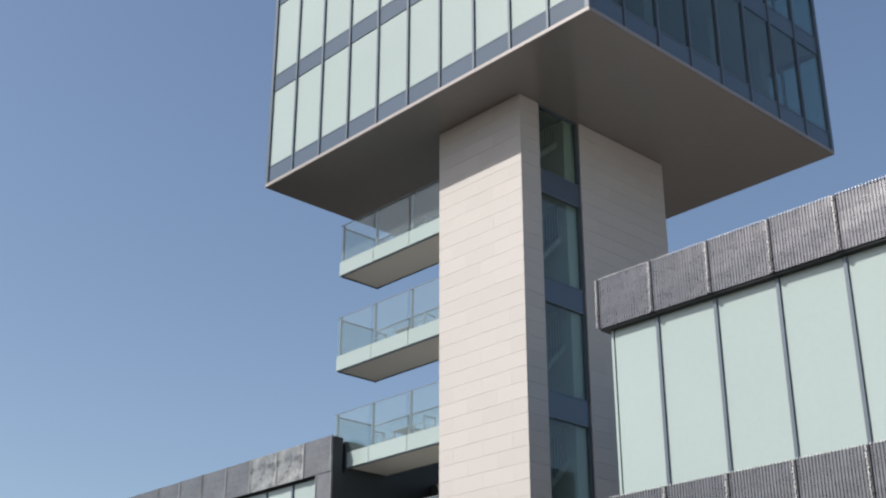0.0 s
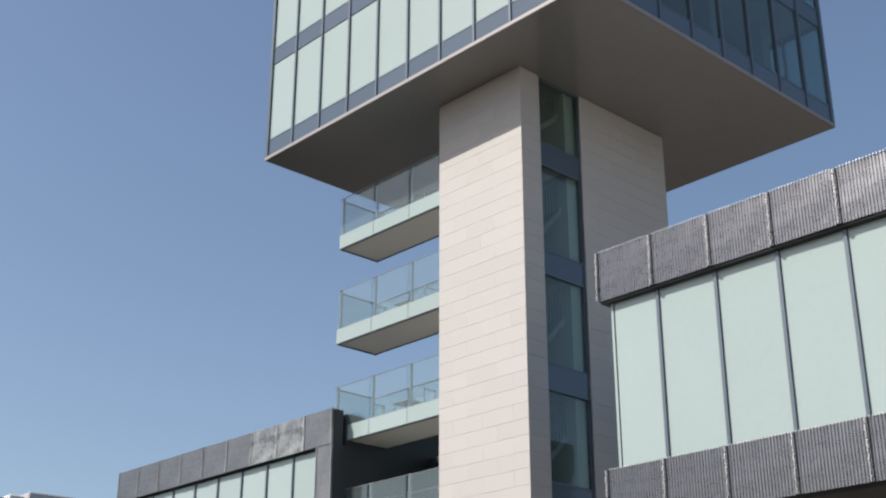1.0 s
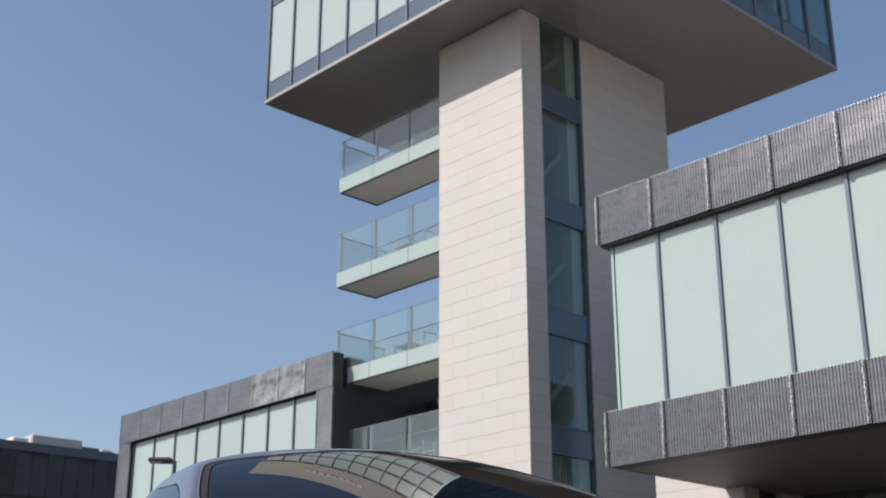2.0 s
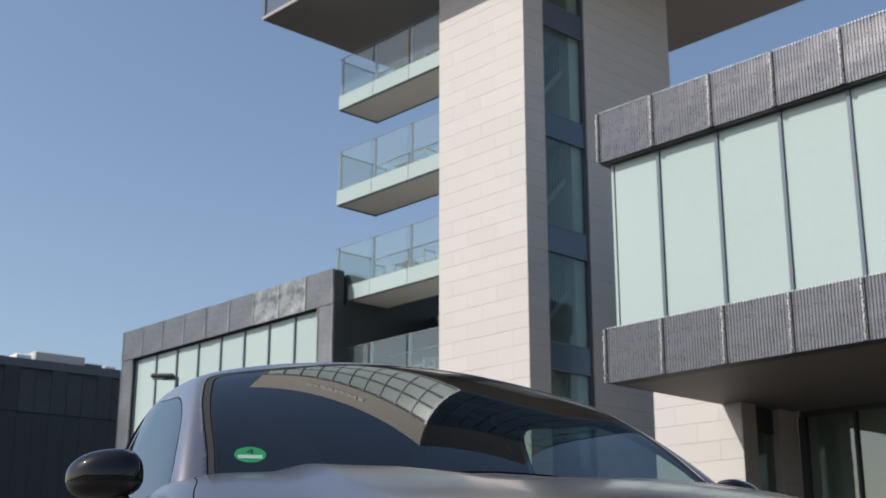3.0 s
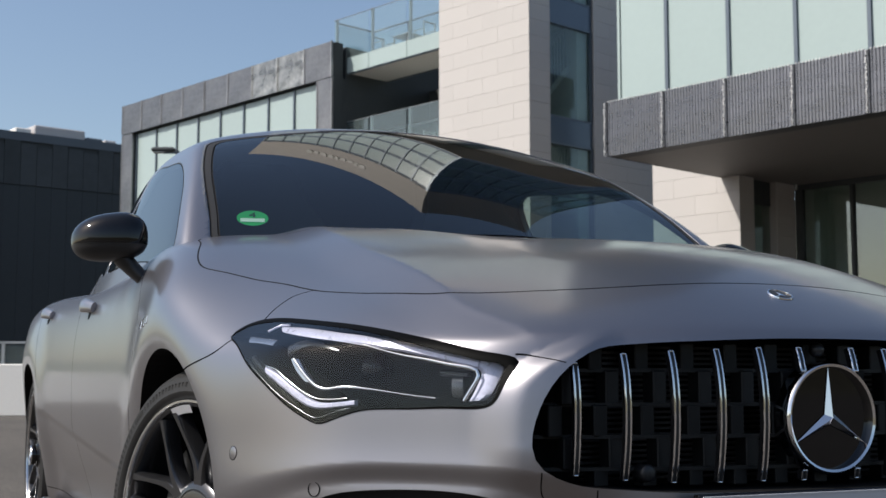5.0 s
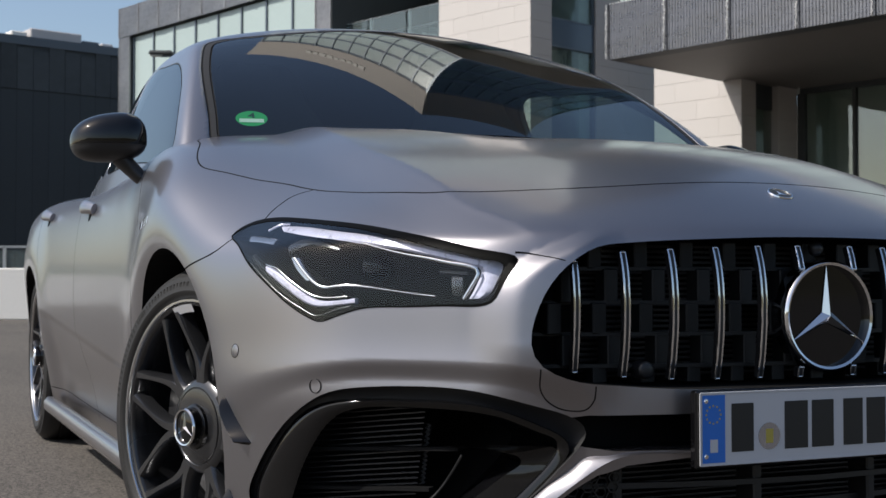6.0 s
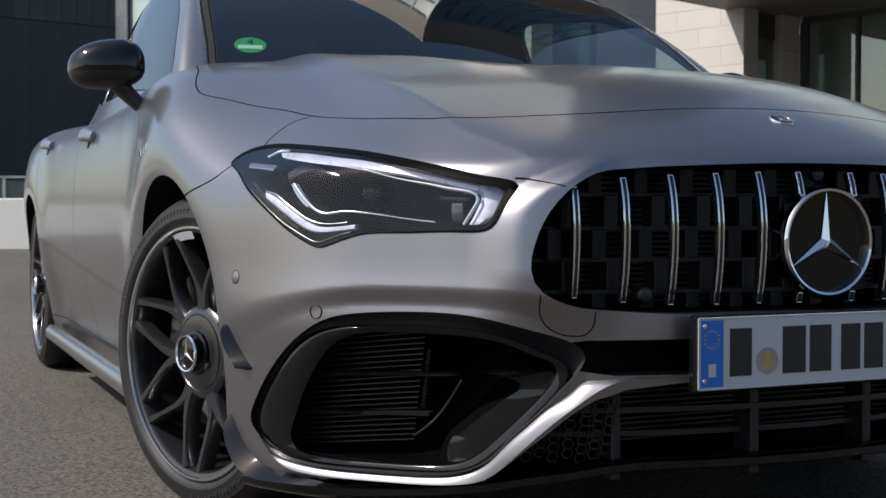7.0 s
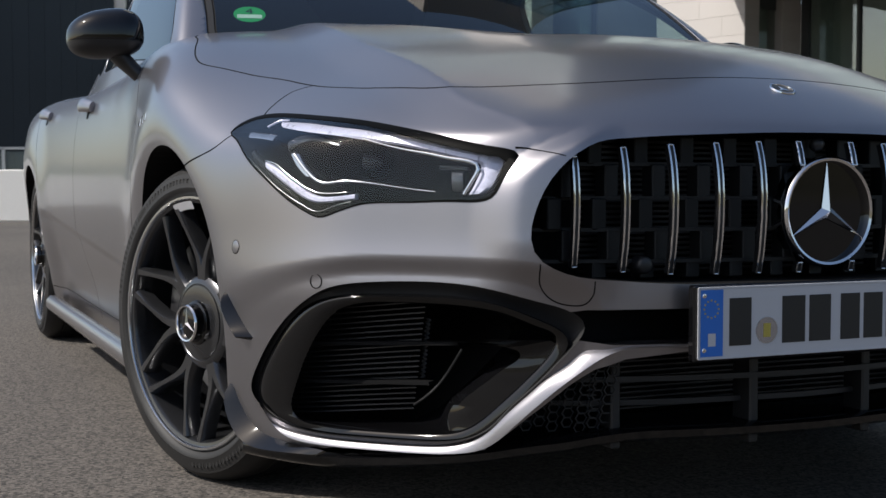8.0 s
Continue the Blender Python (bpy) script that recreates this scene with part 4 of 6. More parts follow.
    groove(np.concatenate([half, flip(half[1:-1])[::-1]]), 0.0020, True)
    # black groove as shut line and shade under hood edge, lamp's tip to grille
    brow = onto(body_f, smooth_line([(0.778, -0.532, 0.680), (0.787, -0.518, 0.679), (0.805, -0.502, 0.675), (0.825, -0.488, 0.671), (0.838, -0.474, 0.667)], 26))
    for pts in (brow, flip(brow)):
        groove(pts, np.linspace(0.0020, 0.0010, 26))
    lines.append(boxed(0.200, 0.204, -0.95, 0.95, 0.05, 0.30))
    # charge flap and washer covers
    flap = onto(body_f, smooth_line([(0.81, -0.505, 0.50), (0.812, -0.50, 0.46), (0.815, -0.485, 0.442), (0.835, -0.455, 0.432), (0.84, -0.435, 0.44), (0.84, -0.43, 0.475)], 30))
    groove(flap, 0.0013)
    cuts = [(to_mesh(wells, GAP), "DIFFERENCE"), *[(to_mesh(b, GAP), "DIFFERENCE") for b in (pits, slot, lower, scoops, well)], (to_mesh(lamps, LAMP_DARK), "DIFFERENCE"), *[(to_mesh(b, GAP), "DIFFERENCE") for b in lines]]
    return carve(me, cuts)


def split_paint(me):
    """Each painted panel becomes a part; what was cut into the form stays as the dark inner shell."""
    bm = bmesh.new()
    bm.from_mesh(me)
    paint = {i for i, m in enumerate(me.materials) if m == PAINT}
    bm.faces.ensure_lookup_table()
    seen, groups = set(), []
    for f in bm.faces:
        if f.index in seen or f.material_index not in paint:
            continue
        todo, got = [f], []
        seen.add(f.index)
        while todo:
            g = todo.pop()
            got.append(g)
            for e in g.edges:
                for h in e.link_faces:
                    if h.index not in seen and h.material_index in paint:
                        seen.add(h.index)
                        todo.append(h)
        groups.append(got)
    rest = [f for f in bm.faces if f.material_index not in paint]
    return bm, groups, rest


def sub_mesh(faces, name, mats, f=None):
    ids, verts, polys = {}, [], []
    for face in faces:
        poly = []
        for v in face.verts:
            if v.index not in ids:
                ids[v.index] = len(verts)
                verts.append(tuple(v.co))
            poly.append(ids[v.index])
        polys.append(poly)
    me = bpy.data.meshes.new(name)
    me.from_pydata(verts, [], polys)
    for m in mats:
        me.materials.append(m)
    me.update()
    if f is not None:
        me.shade_smooth()
        me.normals_split_custom_set_from_vertices(slope(f, np.array(verts)).tolist())
    return me


def place_panels():
    solid = build_body()
    bm, groups, rest = split_paint(solid)
    for got in groups:
        c = sum((f.calc_center_median() * f.calc_area() for f in got), Vector()) / max(1e-9, sum(f.calc_area() for f in got))
        area = sum(f.calc_area() for f in got)
        if area < 0.0004:
            continue
        if abs(c.y) < 0.15 and c.z > 0.86 and c.x > -0.1:
            name = "hood"
        elif c.x > 0.30:
            name = "front_bumper" if area > 0.1 else "tow_cover"
        elif abs(c.y) < 0.3 and c.z > 0.9 and c.x > -0.8 and area < 0.5:
            name = "cowl"
        elif c.x > -0.45 and abs(c.y) > 0.4 and area > 0.01:
            name = "front_fender"
        elif -1.3 < c.x < -0.6 and abs(c.y) > 0.5:
            name = "front_door"
        elif -2.5 < c.x < -1.5 and abs(c.y) > 0.5:
            name = "rear_door"
        else:
            name = "body_shell"
        ob = new(name, sub_mesh(got, name, [PAINT], body_f))
        ob.parent = car
    ob = new("inner_shell", sub_mesh(rest, "inner_shell", [GAP]))
    ob.parent = car
    bm.free()


place_panels()


# ---- cabin ----
def cabin_solid(x, y, z):
    return np.maximum(cabin_f(x, y, z), 0.90 - z)


def cabin_points():
    ring = 440
    t = np.linspace(0, 2 * np.pi, ring, endpoint=False)
    o, d = [], []
    for x in np.linspace(-3.36, -1.0, 90):
        o.append(np.tile([x, 0, 0.96], (ring, 1)))
        d.append(np.stack([0 * t, 0.7 * np.cos(t), 0.4 * np.sin(t)], 1))
    for a in np.linspace(0, np.pi / 2, 170)[1:-1]:
        o.append(np.tile([-1.0, 0, 0.96], (ring, 1)))
        d.append(np.stack([0 * t + 0.7 * np.sin(a), 0.7 * np.cos(a) * np.cos(t), 0.4 * np.cos(a) * np.sin(t)], 1))
    n = len(o)
    o, d = np.concatenate(o), np.concatenate(d)
    d /= np.linalg.norm(d, axis=1)[:, None]
    return (o + d * outward(o, d, cabin_solid, 1.5)[:, None]).reshape(n, ring, 3)


SCREEN = [(-0.99, 0.0), (-0.985, -0.25), (-0.972, -0.45), (-0.958, -0.565), (-0.935, -0.602), (-0.89, -0.622), (-0.763, -0.657), (-0.606, -0.686), (-0.47, -0.708), (-0.41, -0.712), (-0.375, -0.67), (-0.33, -0.50), (-0.30, -0.25), (-0.29, 0.0)]
WINDOW_FRONT = [(-0.50, 0.965), (-0.557, 1.02), (-0.724, 1.137), (-0.898, 1.22), (-1.036, 1.258), (-1.261, 1.283), (-1.50, 1.288), (-1.53, 1.26), (-1.55, 1.10), (-1.55, 0.99), (-1.50, 0.975), (-1.0, 0.965)]
WINDOW_REAR = [(-1.62, 1.26), (-1.66, 1.285), (-1.9, 1.268), (-2.2, 1.215), (-2.45, 1.14), (-2.60, 1.06), (-2.58, 1.02), (-2.4, 1.0), (-1.75, 0.985), (-1.63, 0.99)]


def build_cabin():
    me = grid_mesh("cabin", cabin_points())
    me.materials.append(PAINT)
    rings, seals = bmesh.new(), bmesh.new()
    half = smooth_line(SCREEN, 80)
    full = np.concatenate([half, (half * [1, -1])[::-1][1:-1]])
    pts = lay(cabin_f, np.column_stack([full, 0 * full[:, 0]]), 2, 0.90, 1.6)
    tube(rings, pts, 0.0028, closed=True)
    out = full + np.column_stack([-0.014 + 0.018 * step(-0.9, -0.35, full[:, 0]), 0.019 * np.tanh(full[:, 1] / 0.3)])
    pts = lay(cabin_f, np.column_stack([out, 0 * out[:, 0]]), 2, 0.90, 1.6)
    tube(seals, pts, 0.0028, closed=True)
    panes = bmesh.new()
    for shape in (WINDOW_FRONT, WINDOW_REAR):
        q = smooth_line(shape, 90, True)
        pts = lay(cabin_f, np.column_stack([q[:, 0], 0 * q[:, 0], q[:, 1]]), 1, -0.4, -1.0)
        for p in (pts, flip(pts)):
            tube(panes, p, 0.002, closed=True)
    return carve(me, [(to_mesh(b, GAP), "DIFFERENCE") for b in (rings, seals, panes)])


def place_cabin():
    bm, groups, rest = split_paint(build_cabin())
    for got in groups:
        area = sum(f.calc_area() for f in got)
        c = sum((f.calc_center_median() * f.calc_area() for f in got), Vector()) / max(1e-9, area)
        if area > 3.0 or c.x < -1.2 and abs(c.y) < 0.2:
            keep = [f for f in got if min(v.co.z for v in f.verts) > 0.902]
            ob = new("roof", sub_mesh(keep, "roof", [PAINT, CABIN_DARK], cabin_f))
            mod = ob.modifiers.new("thick", "SOLIDIFY")
            mod.thickness, mod.offset, mod.material_offset = 0.02, -1, 1
        elif abs(c.y) < 0.2 and area > 0.3:
            ob = new("windscreen", sub_mesh(got, "windscreen", [WINDSCREEN], cabin_f))
            ob["label"] = "dark tinted windscreen glass"
        elif abs(c.y) < 0.2:
            ob = new("screen_seal", sub_mesh(got, "screen_seal", [RUBBER_SEAL], cabin_f))
        elif area > 0.02:
            ob = new("side_window", sub_mesh(got, "side_window", [SIDE_GLASS], cabin_f))
        else:
            continue
        ob.parent = car
    ob = new("window_gap", sub_mesh(rest, "window_gap", [GAP]))
    ob.parent = car
    bm.free()


place_cabin()

# ---- interior ----
def seat(y):
    """A sports seat with an integral headrest, leaning back."""
    bm = bmesh.new()
    rows = []
    for x, z, half in ((-1.10, 0.50, 0.24), (-1.17, 0.75, 0.25), (-1.25, 1.02, 0.25), (-1.29, 1.12, 0.20), (-1.35, 1.21, 0.15), (-1.40, 1.30, 0.135), (-1.44, 1.345, 0.10)):
        rows.append([(x - 0.12 - 0.035 * math.cos(2 * t), y + half * math.sin(t) * (1.0 if abs(math.sin(t)) < 0.9 else 0.97), z) if math.cos(t) < 0 else (x + 0.03 * math.sin(t) ** 4, y + half * math.sin(t), z) for t in np.linspace(0, 2 * math.pi, 28, endpoint=False)])
    loft(bm, rows)
    bm.verts.ensure_lookup_table()
    bm.faces.new([bm.verts[k] for k in range(28)])
    bm.faces.new([bm.verts[len(bm.verts) - 28 + k] for k in range(28)])
    bmesh.ops.recalc_face_normals(bm, faces=bm.faces)
    part("seat_back", bm, CABIN_DARK, car, smooth=50)
    part("seat_cushion", boxed(-1.25, -0.75, y - 0.25, y + 0.25, 0.38, 0.55, bevel=0.05), CABIN_DARK, car, smooth=40)


seat(-0.36)
seat(0.36)
bm = bmesh.new()
prism(bm, [(-0.38, 0.90), (-0.40, 0.975), (-0.62, 0.985), (-0.80, 0.95), (-0.86, 0.86), (-0.80, 0.70), (-0.40, 0.70)], lambda p, q, d: (p, d, q), -0.64, 0.64)
part("dashboard", bm, CABIN_DARK, car, smooth=50)
bm = bmesh.new()
a = np.linspace(0, 2 * np.pi, 40, endpoint=False)
tube(bm, np.column_stack([-0.98 - 0.07 * np.sin(a), 0.36 + 0.18 * np.cos(a), 0.93 + 0.165 * np.sin(a)]), 0.015, 8, closed=True)
part("steering_wheel", bm, SATIN_BLACK, car, smooth=60)
bm = bmesh.new()
tube(bm, [(-0.93, 0, 1.30), (-0.93, 0.03, 1.295), (-0.935, 0.10, 1.29)], 0.03, 10)
part("rear_view_mirror", bm, SATIN_BLACK, car, smooth=60)


# ---- wheels ----
def spokes(bm):
    for k in range(7):
        for s in (-1, 1):
            base = math.radians(-93.5 + (k + 0.5) * 360 / 7)
            path = [(0.050, 2.0, 0.023), (0.085, 2.6, 0.022), (0.112, 4.2, 0.021), (0.140, 8.5, 0.018), (0.170, 13.6, 0.014), (0.200, 17.2, 0.010), (0.2260, 19.6, 0.007)]
            p = smooth_line([(r * math.cos(base + s * math.radians(g)), d, r * math.sin(base + s * math.radians(g))) for r, g, d in path], 14)
            tan = np.gradient(p, axis=0)
            tan /= np.linalg.norm(tan, axis=1)[:, None]
            across = np.cross(tan, [0, 1.0, 0])
            w = np.interp(np.arange(14), [0, 4, 7, 10, 13], [0.024, 0.0135, 0.0090, 0.0075, 0.0115])
            rings = []
            for i in range(14):
                rows = [(-1.15, 0.030), (-0.95, 0.006), (-0.5, -0.002), (0.5, -0.002), (0.95, 0.006), (1.15, 0.030)]
                rings.append([bm.verts.new(p[i] + across[i] * w[i] * e + np.array([0, h, 0])) for e, h in rows])
            for i in range(13):
                for j in range(6):
                    bm.faces.new((rings[i][j], rings[i][(j + 1) % 6], rings[i + 1][(j + 1) % 6], rings[i + 1][j]))
            bm.faces.new(rings[0][::-1])
            bm.faces.new(rings[-1])
    bmesh.ops.recalc_face_normals(bm, faces=bm.faces)
    return bm


def wheel():
    """Local y runs inwards from the wheel's outer face; z up."""
    ob = new("wheel")
    ob.parent = car
    ob["label"] = "black seven-spoke alloy wheel with a bright rim edge"
    tyre = part("tyre", lathe(bmesh.new(), [(0.262, 0.030), (0.266, 0.008), (0.272, -0.001), (0.281, -0.006), (0.284, -0.0065), (0.286, -0.0055), (0.298, -0.005), (0.311, 0.001), (0.314, 0.0015), (0.316, 0.005), (0.324, 0.013), (0.331, 0.026), (0.3345, 0.045), (0.336, 0.062), (0.330, 0.064), (0.330, 0.070), (0.336, 0.072), (0.337, 0.108),
                 (0.330, 0.110), (0.330, 0.118), (0.337, 0.120), (0.336, 0.160), (0.330, 0.162), (0.330, 0.168), (0.336, 0.170), (0.331, 0.210), (0.305, 0.238), (0.262, 0.235)], 128), RUBBER, ob, smooth=28)
    # raised writing on the sidewall, as plain bars
    for mid in (112, 150, 292):
        bm = bmesh.new()
        for k in range(-8, 9):
            a = math.radians(mid + k * 2.6)
            w = 0.0015 + 0.0025 * ((k * 7) % 5) / 4
            g = box(bmesh.new(), 0.293, 0.302, -0.0056, -0.003, -w, w)
            bmesh.ops.rotate(g, cent=(0, 0, 0), matrix=Matrix.Rotation(-a, 3, "Y"), verts=g.verts)
            tmp = bpy.data.meshes.new("bar")
            g.to_mesh(tmp)
            g.free()
            bm.from_mesh(tmp)
            bpy.data.meshes.remove(tmp)
        tagged(part("sidewall_writing", bm, RUBBER, tyre), kind="stuff")
    part("rim_edge", lathe(bmesh.new(), [(0.2425, 0.010), (0.2425, 0.000), (0.240, -0.003), (0.236, -0.003), (0.234, 0.001), (0.234, 0.010)], 128), RIM_SILVER, ob, "bright turned rim edge", smooth=40).scale = (1.105, 1, 1.105)
    rim = part("rim", lathe(bmesh.new(), [(0.235, 0.004), (0.228, 0.006), (0.224, 0.014), (0.222, 0.05), (0.215, 0.12), (0.215, 0.21), (0.226, 0.225), (0.236, 0.215), (0.236, 0.03)], 96), RIM_BLACK, ob, smooth=40)
    rim.scale = (1.105, 1, 1.105)
    part("spokes", spokes(bmesh.new()), RIM_BLACK, rim, smooth=35)
    part("hub", lathe(bmesh.new(), [(0.0005, 0.013), (0.040, 0.0135), (0.062, 0.015), (0.0705, 0.0165), (0.0715, 0.019), (0.0725, 0.019), (0.074, 0.0175), (0.082, 0.0195), (0.089, 0.026), (0.088, 0.060), (0.0005, 0.060)], 64, False), RIM_BLACK, rim, smooth=40)
    part("centre_lock", lathe(bmesh.new(), [(0.0005, -0.012), (0.030, -0.012), (0.0345, -0.009), (0.036, 0.0), (0.0365, 0.006), (0.041, 0.008), (0.043, 0.014), (0.0005, 0.016)], 48, False), GLOSS_BLACK, rim, smooth=40)
    cap = part("cap_ring", lathe(bmesh.new(), [(0.0305, -0.0125), (0.0350, -0.010), (0.0362, -0.013), (0.0340, -0.0165), (0.0312, -0.0155)], 48), CHROME, rim, smooth=50)
    part("cap_emblem", star(0.0300, 0.0032, -0.0135), CHROME, rim)
    # maker's plate near the rim edge, a pale shape with no letters
    bm = bmesh.new()
    a0, a1 = math.radians(90), math.radians(107)
    vs = [[bm.verts.new((r * math.cos(a), -0.001 + (0.2355 - r) * 0.5, r * math.sin(a))) for r in (0.216, 0.231)] for a in np.linspace(a0, a1, 9)]
    for i in range(8):
        bm.faces.new((vs[i][0], vs[i][1], vs[i + 1][1], vs[i + 1][0]))
    bmesh.ops.solidify(bm, geom=list(bm.faces), thickness=0.004)
    part("maker_plate", bm, PLATE_WHITE, rim, "pale curved badge on the rim")
    part("brake_disc", lathe(bmesh.new(), [(0.08, 0.088), (0.172, 0.088), (0.172, 0.112), (0.08, 0.112)], 96), BRAKE, ob, smooth=40)
    bm = bmesh.new()
    vs = []
    for a in np.linspace(math.radians(125), math.radians(200), 14):
        vs.append([bm.verts.new((r * math.cos(a), d, r * math.sin(a))) for r, d in ((0.115, 0.062), (0.19, 0.062), (0.205, 0.08), (0.205, 0.12), (0.115, 0.12))])
    for i in range(13):
        for j in range(5):
            bm.faces.new((vs[i][j], vs[i][(j + 1) % 5], vs[i + 1][(j + 1) % 5], vs[i + 1][j]))
    bm.faces.new(vs[0][::-1])
    bm.faces.new(vs[-1])
    bmesh.ops.recalc_face_normals(bm, faces=bm.faces)
    part("brake_caliper", bm, CALIPER, ob, smooth=40)
    return ob


def star(r, w, d):
    """A three-armed ridge star in the local xz plane, facing -y, at depth d."""
    bm = bmesh.new()
    for k in range(3):
        a = math.radians(90 + 120 * k)
        c, s = math.cos(a), math.sin(a)
        tip, mid = (r * c, d + 0.001, r * s), (0, d - w * 1.2, 0)
        b = r * 0.135
        l = (b * math.cos(a + math.pi / 3), d + 0.001, b * math.sin(a + math.pi / 3))
        q = (b * math.cos(a - math.pi / 3), d + 0.001, b * math.sin(a - math.pi / 3))
        v = [bm.verts.new(p) for p in (tip, mid, l, q)]
        bm.faces.new((v[0], v[1], v[2]))
        bm.faces.new((v[0], v[3], v[1]))
        bm.faces.new((v[0], v[2], v[3]))
        bm.faces.new((v[1], v[3], v[2]))
    bmesh.ops.recalc_face_normals(bm, faces=bm.faces)
    return bm


first_wheel = wheel()
# the front wheels are steered to the car's left
first_wheel.matrix_local = pose(AXLE_F + 0.03, -0.862, WHEEL_R - 0.002, 0, 0, 19)
for x, y, turn in ((AXLE_R, -0.872, 0), (AXLE_F - 0.03, 0.862, 199), (AXLE_R, 0.872, 180)):
    w = copy_thing(first_wheel, pose(x, y, WHEEL_R, 0, 0, turn))


# ---- grille ----
def grille():
    part("grille_back", boxed(0.72, 0.73, -0.52, 0.52, 0.45, 0.72), GAP, car)
    for z in (0.498, 0.549, 0.600, 0.655):
        y = np.linspace(-0.52, 0.52, 53)
        bm = bmesh.new()
        tube(bm, np.column_stack([nose(np.abs(y), 0 * y + z) - roll(np.abs(y), 0 * y + z) - 0.078, y, 0 * y + z]), 0.014, 4, squash=(np.tile([0, 0, 1.0], (53, 1)), 0.30))
        part("grille_louvre", bm, GRILLE_BLACK, car, smooth=40)
    # short stepped uprights between the louvres
    for k, z in enumerate((0.470, 0.498, 0.549, 0.600, 0.655)):
        top = (0.498, 0.549, 0.600, 0.655, 0.700)[k]
        for j in range(-6, 7):
            y = 0.0772 * j + (0.018 if k % 2 else -0.006)
            if abs(y) > (0.40 if k in (0, 4) else 0.47):
                continue
            x = nose(np.array([abs(y)]), np.array([z]))[0]
            part("grille_upright", boxed(x - 0.105, x - 0.072, y - 0.010, y + 0.016, z, top, bevel=0.002), GRILLE_BLACK, car)
    core = bmesh.new()
    for z in np.arange(0.476, 0.70, 0.009):
        box(core, 0.742, 0.752, -0.40, 0.40, z, z + 0.004)
    tagged(part("radiator", core, CORE_FIN, car), kind="stuff")
    for y in [s * (0.055 + 0.0772 * k) for k in range(6) for s in (-1, 1)]:
        r = abs(y)
        zs = grille_span(r)
        spans = [zs] if r > 0.09 else [(0.655, zs[1]), (zs[0], 0.492)]
        for z0, z1 in spans:
            if z1 - z0 < 0.015:
                continue
            z = np.linspace(z0, z1, 22)
            x = nose(0 * z + r, z) - roll(0 * z + r, z) - 0.030 - 0.026 * (np.clip(0.68 - z, 0, 1) / 0.2) ** 2
            bow = np.column_stack([x, 0 * z + y, z])
            bm = bmesh.new()
            tube(bm, bow, 0.0105, 4, squash=(np.tile([0.0, 1, 0], (22, 1)), 0.42))
            bar = part("grille_bar", bm, SATIN_BLACK, car, smooth=20)
            for e in (-1, 1):
                bm = bmesh.new()
                tube(bm, bow + [0.0062, e * 0.0042, 0], 0.0021, 6)
                part("chrome_strip", bm, CHROME, bar, "chrome", smooth=60)
            for end in (0, -1):
                bm = bmesh.new()
                tube(bm, bow[end] + np.array([[0.0062, -0.0045, 0], [0.0066, 0, 0], [0.0062, 0.0045, 0]]), 0.0021, 6)
                part("chrome_end", bm, CHROME, bar, "chrome", smooth=60)


def grille_span(r):
    """Lower and upper end of a bar at that half-width."""
    out = grille_outline()
    lo, hi = [], []
    for k in range(len(out)):
        (p0, q0), (p1, q1) = out[k], out[(k + 1) % len(out)]
        if (abs(p0) - r) * (abs(p1) - r) <= 0 and p0 < 0.001:
            (hi if q0 > 0.56 else lo).append(q0)
    return (max(lo) + 0.012 if lo else 0.476, min(hi) - 0.015 if hi else 0.692)


grille()
EMBLEM = pose(0.890, 0.001, 0.577, 0, 0, 90)
emblem = new("grille_emblem")
emblem.parent = car
emblem.matrix_local = EMBLEM
part("emblem_disc", lathe(bmesh.new(), [(0.0005, 0.010), (0.085, 0.010), (0.086, 0.03), (0.0005, 0.03)], 72, False), GLOSS_BLACK, emblem, smooth=40)
part("emblem_ring", lathe(bmesh.new(), [(0.0835, 0.008), (0.085, -0.001), (0.089, -0.003), (0.093, 0.001), (0.094, 0.012), (0.094, 0.03), (0.0835, 0.03)], 96), CHROME, emblem, "chrome ring", smooth=45)
part("emblem_star", star(0.084, 0.007, 0.007), CHROME, emblem, "chrome three-armed shape")
bm = bmesh.new()
bmesh.ops.create_uvsphere(bm, u_segments=20, v_segments=12, radius=0.013)
bmesh.ops.translate(bm, vec=(0.862, -0.005, 0.690), verts=bm.verts)
part("front_view_sensor", bm, SATIN_BLACK, car, smooth=60)


part("grille_sensor", lathe(bmesh.new(), [(0.0005, 0.0), (0.010, 0.0), (0.013, 0.002), (0.0145, 0.006), (0.0145, 0.03)], 28, False), SATIN_BLACK, car, smooth=40).matrix_local = pose(0.842, -0.327, 0.492, 0, 0, 90)


def disc_on(f, at, radius, name, mat, thick=0.002, lift=0.001, sides=28, parent=None, ring=None):
    """A small round cover laid on a form."""
    p = np.array([at], float)
    for _ in range(8):
        g = np.array([(f(*(p[0] + e)) - f(*(p[0] - e))) / 2e-4 for e in np.eye(3) * 1e-4])
        p = p - g * f(*p[0]) / (g @ g)
    n = Vector(slope(f, p)[0])
    q = (-n).to_track_quat("Y", "Z").to_matrix().to_4x4()
    prof = [(0.0005, -thick), (radius * 0.85, -thick), (radius, 0.0), (radius, 0.004)] if ring is None else [(ring, 0.002), (ring, -thick), (radius, -thick), (radius, 0.002)]
    ob = part(name, lathe(bmesh.new(), prof, sides, ring is not None), mat, parent or car, smooth=40)
    ob.matrix_local = Matrix.Translation(Vector(p[0]) + n * lift) @ q
    return ob


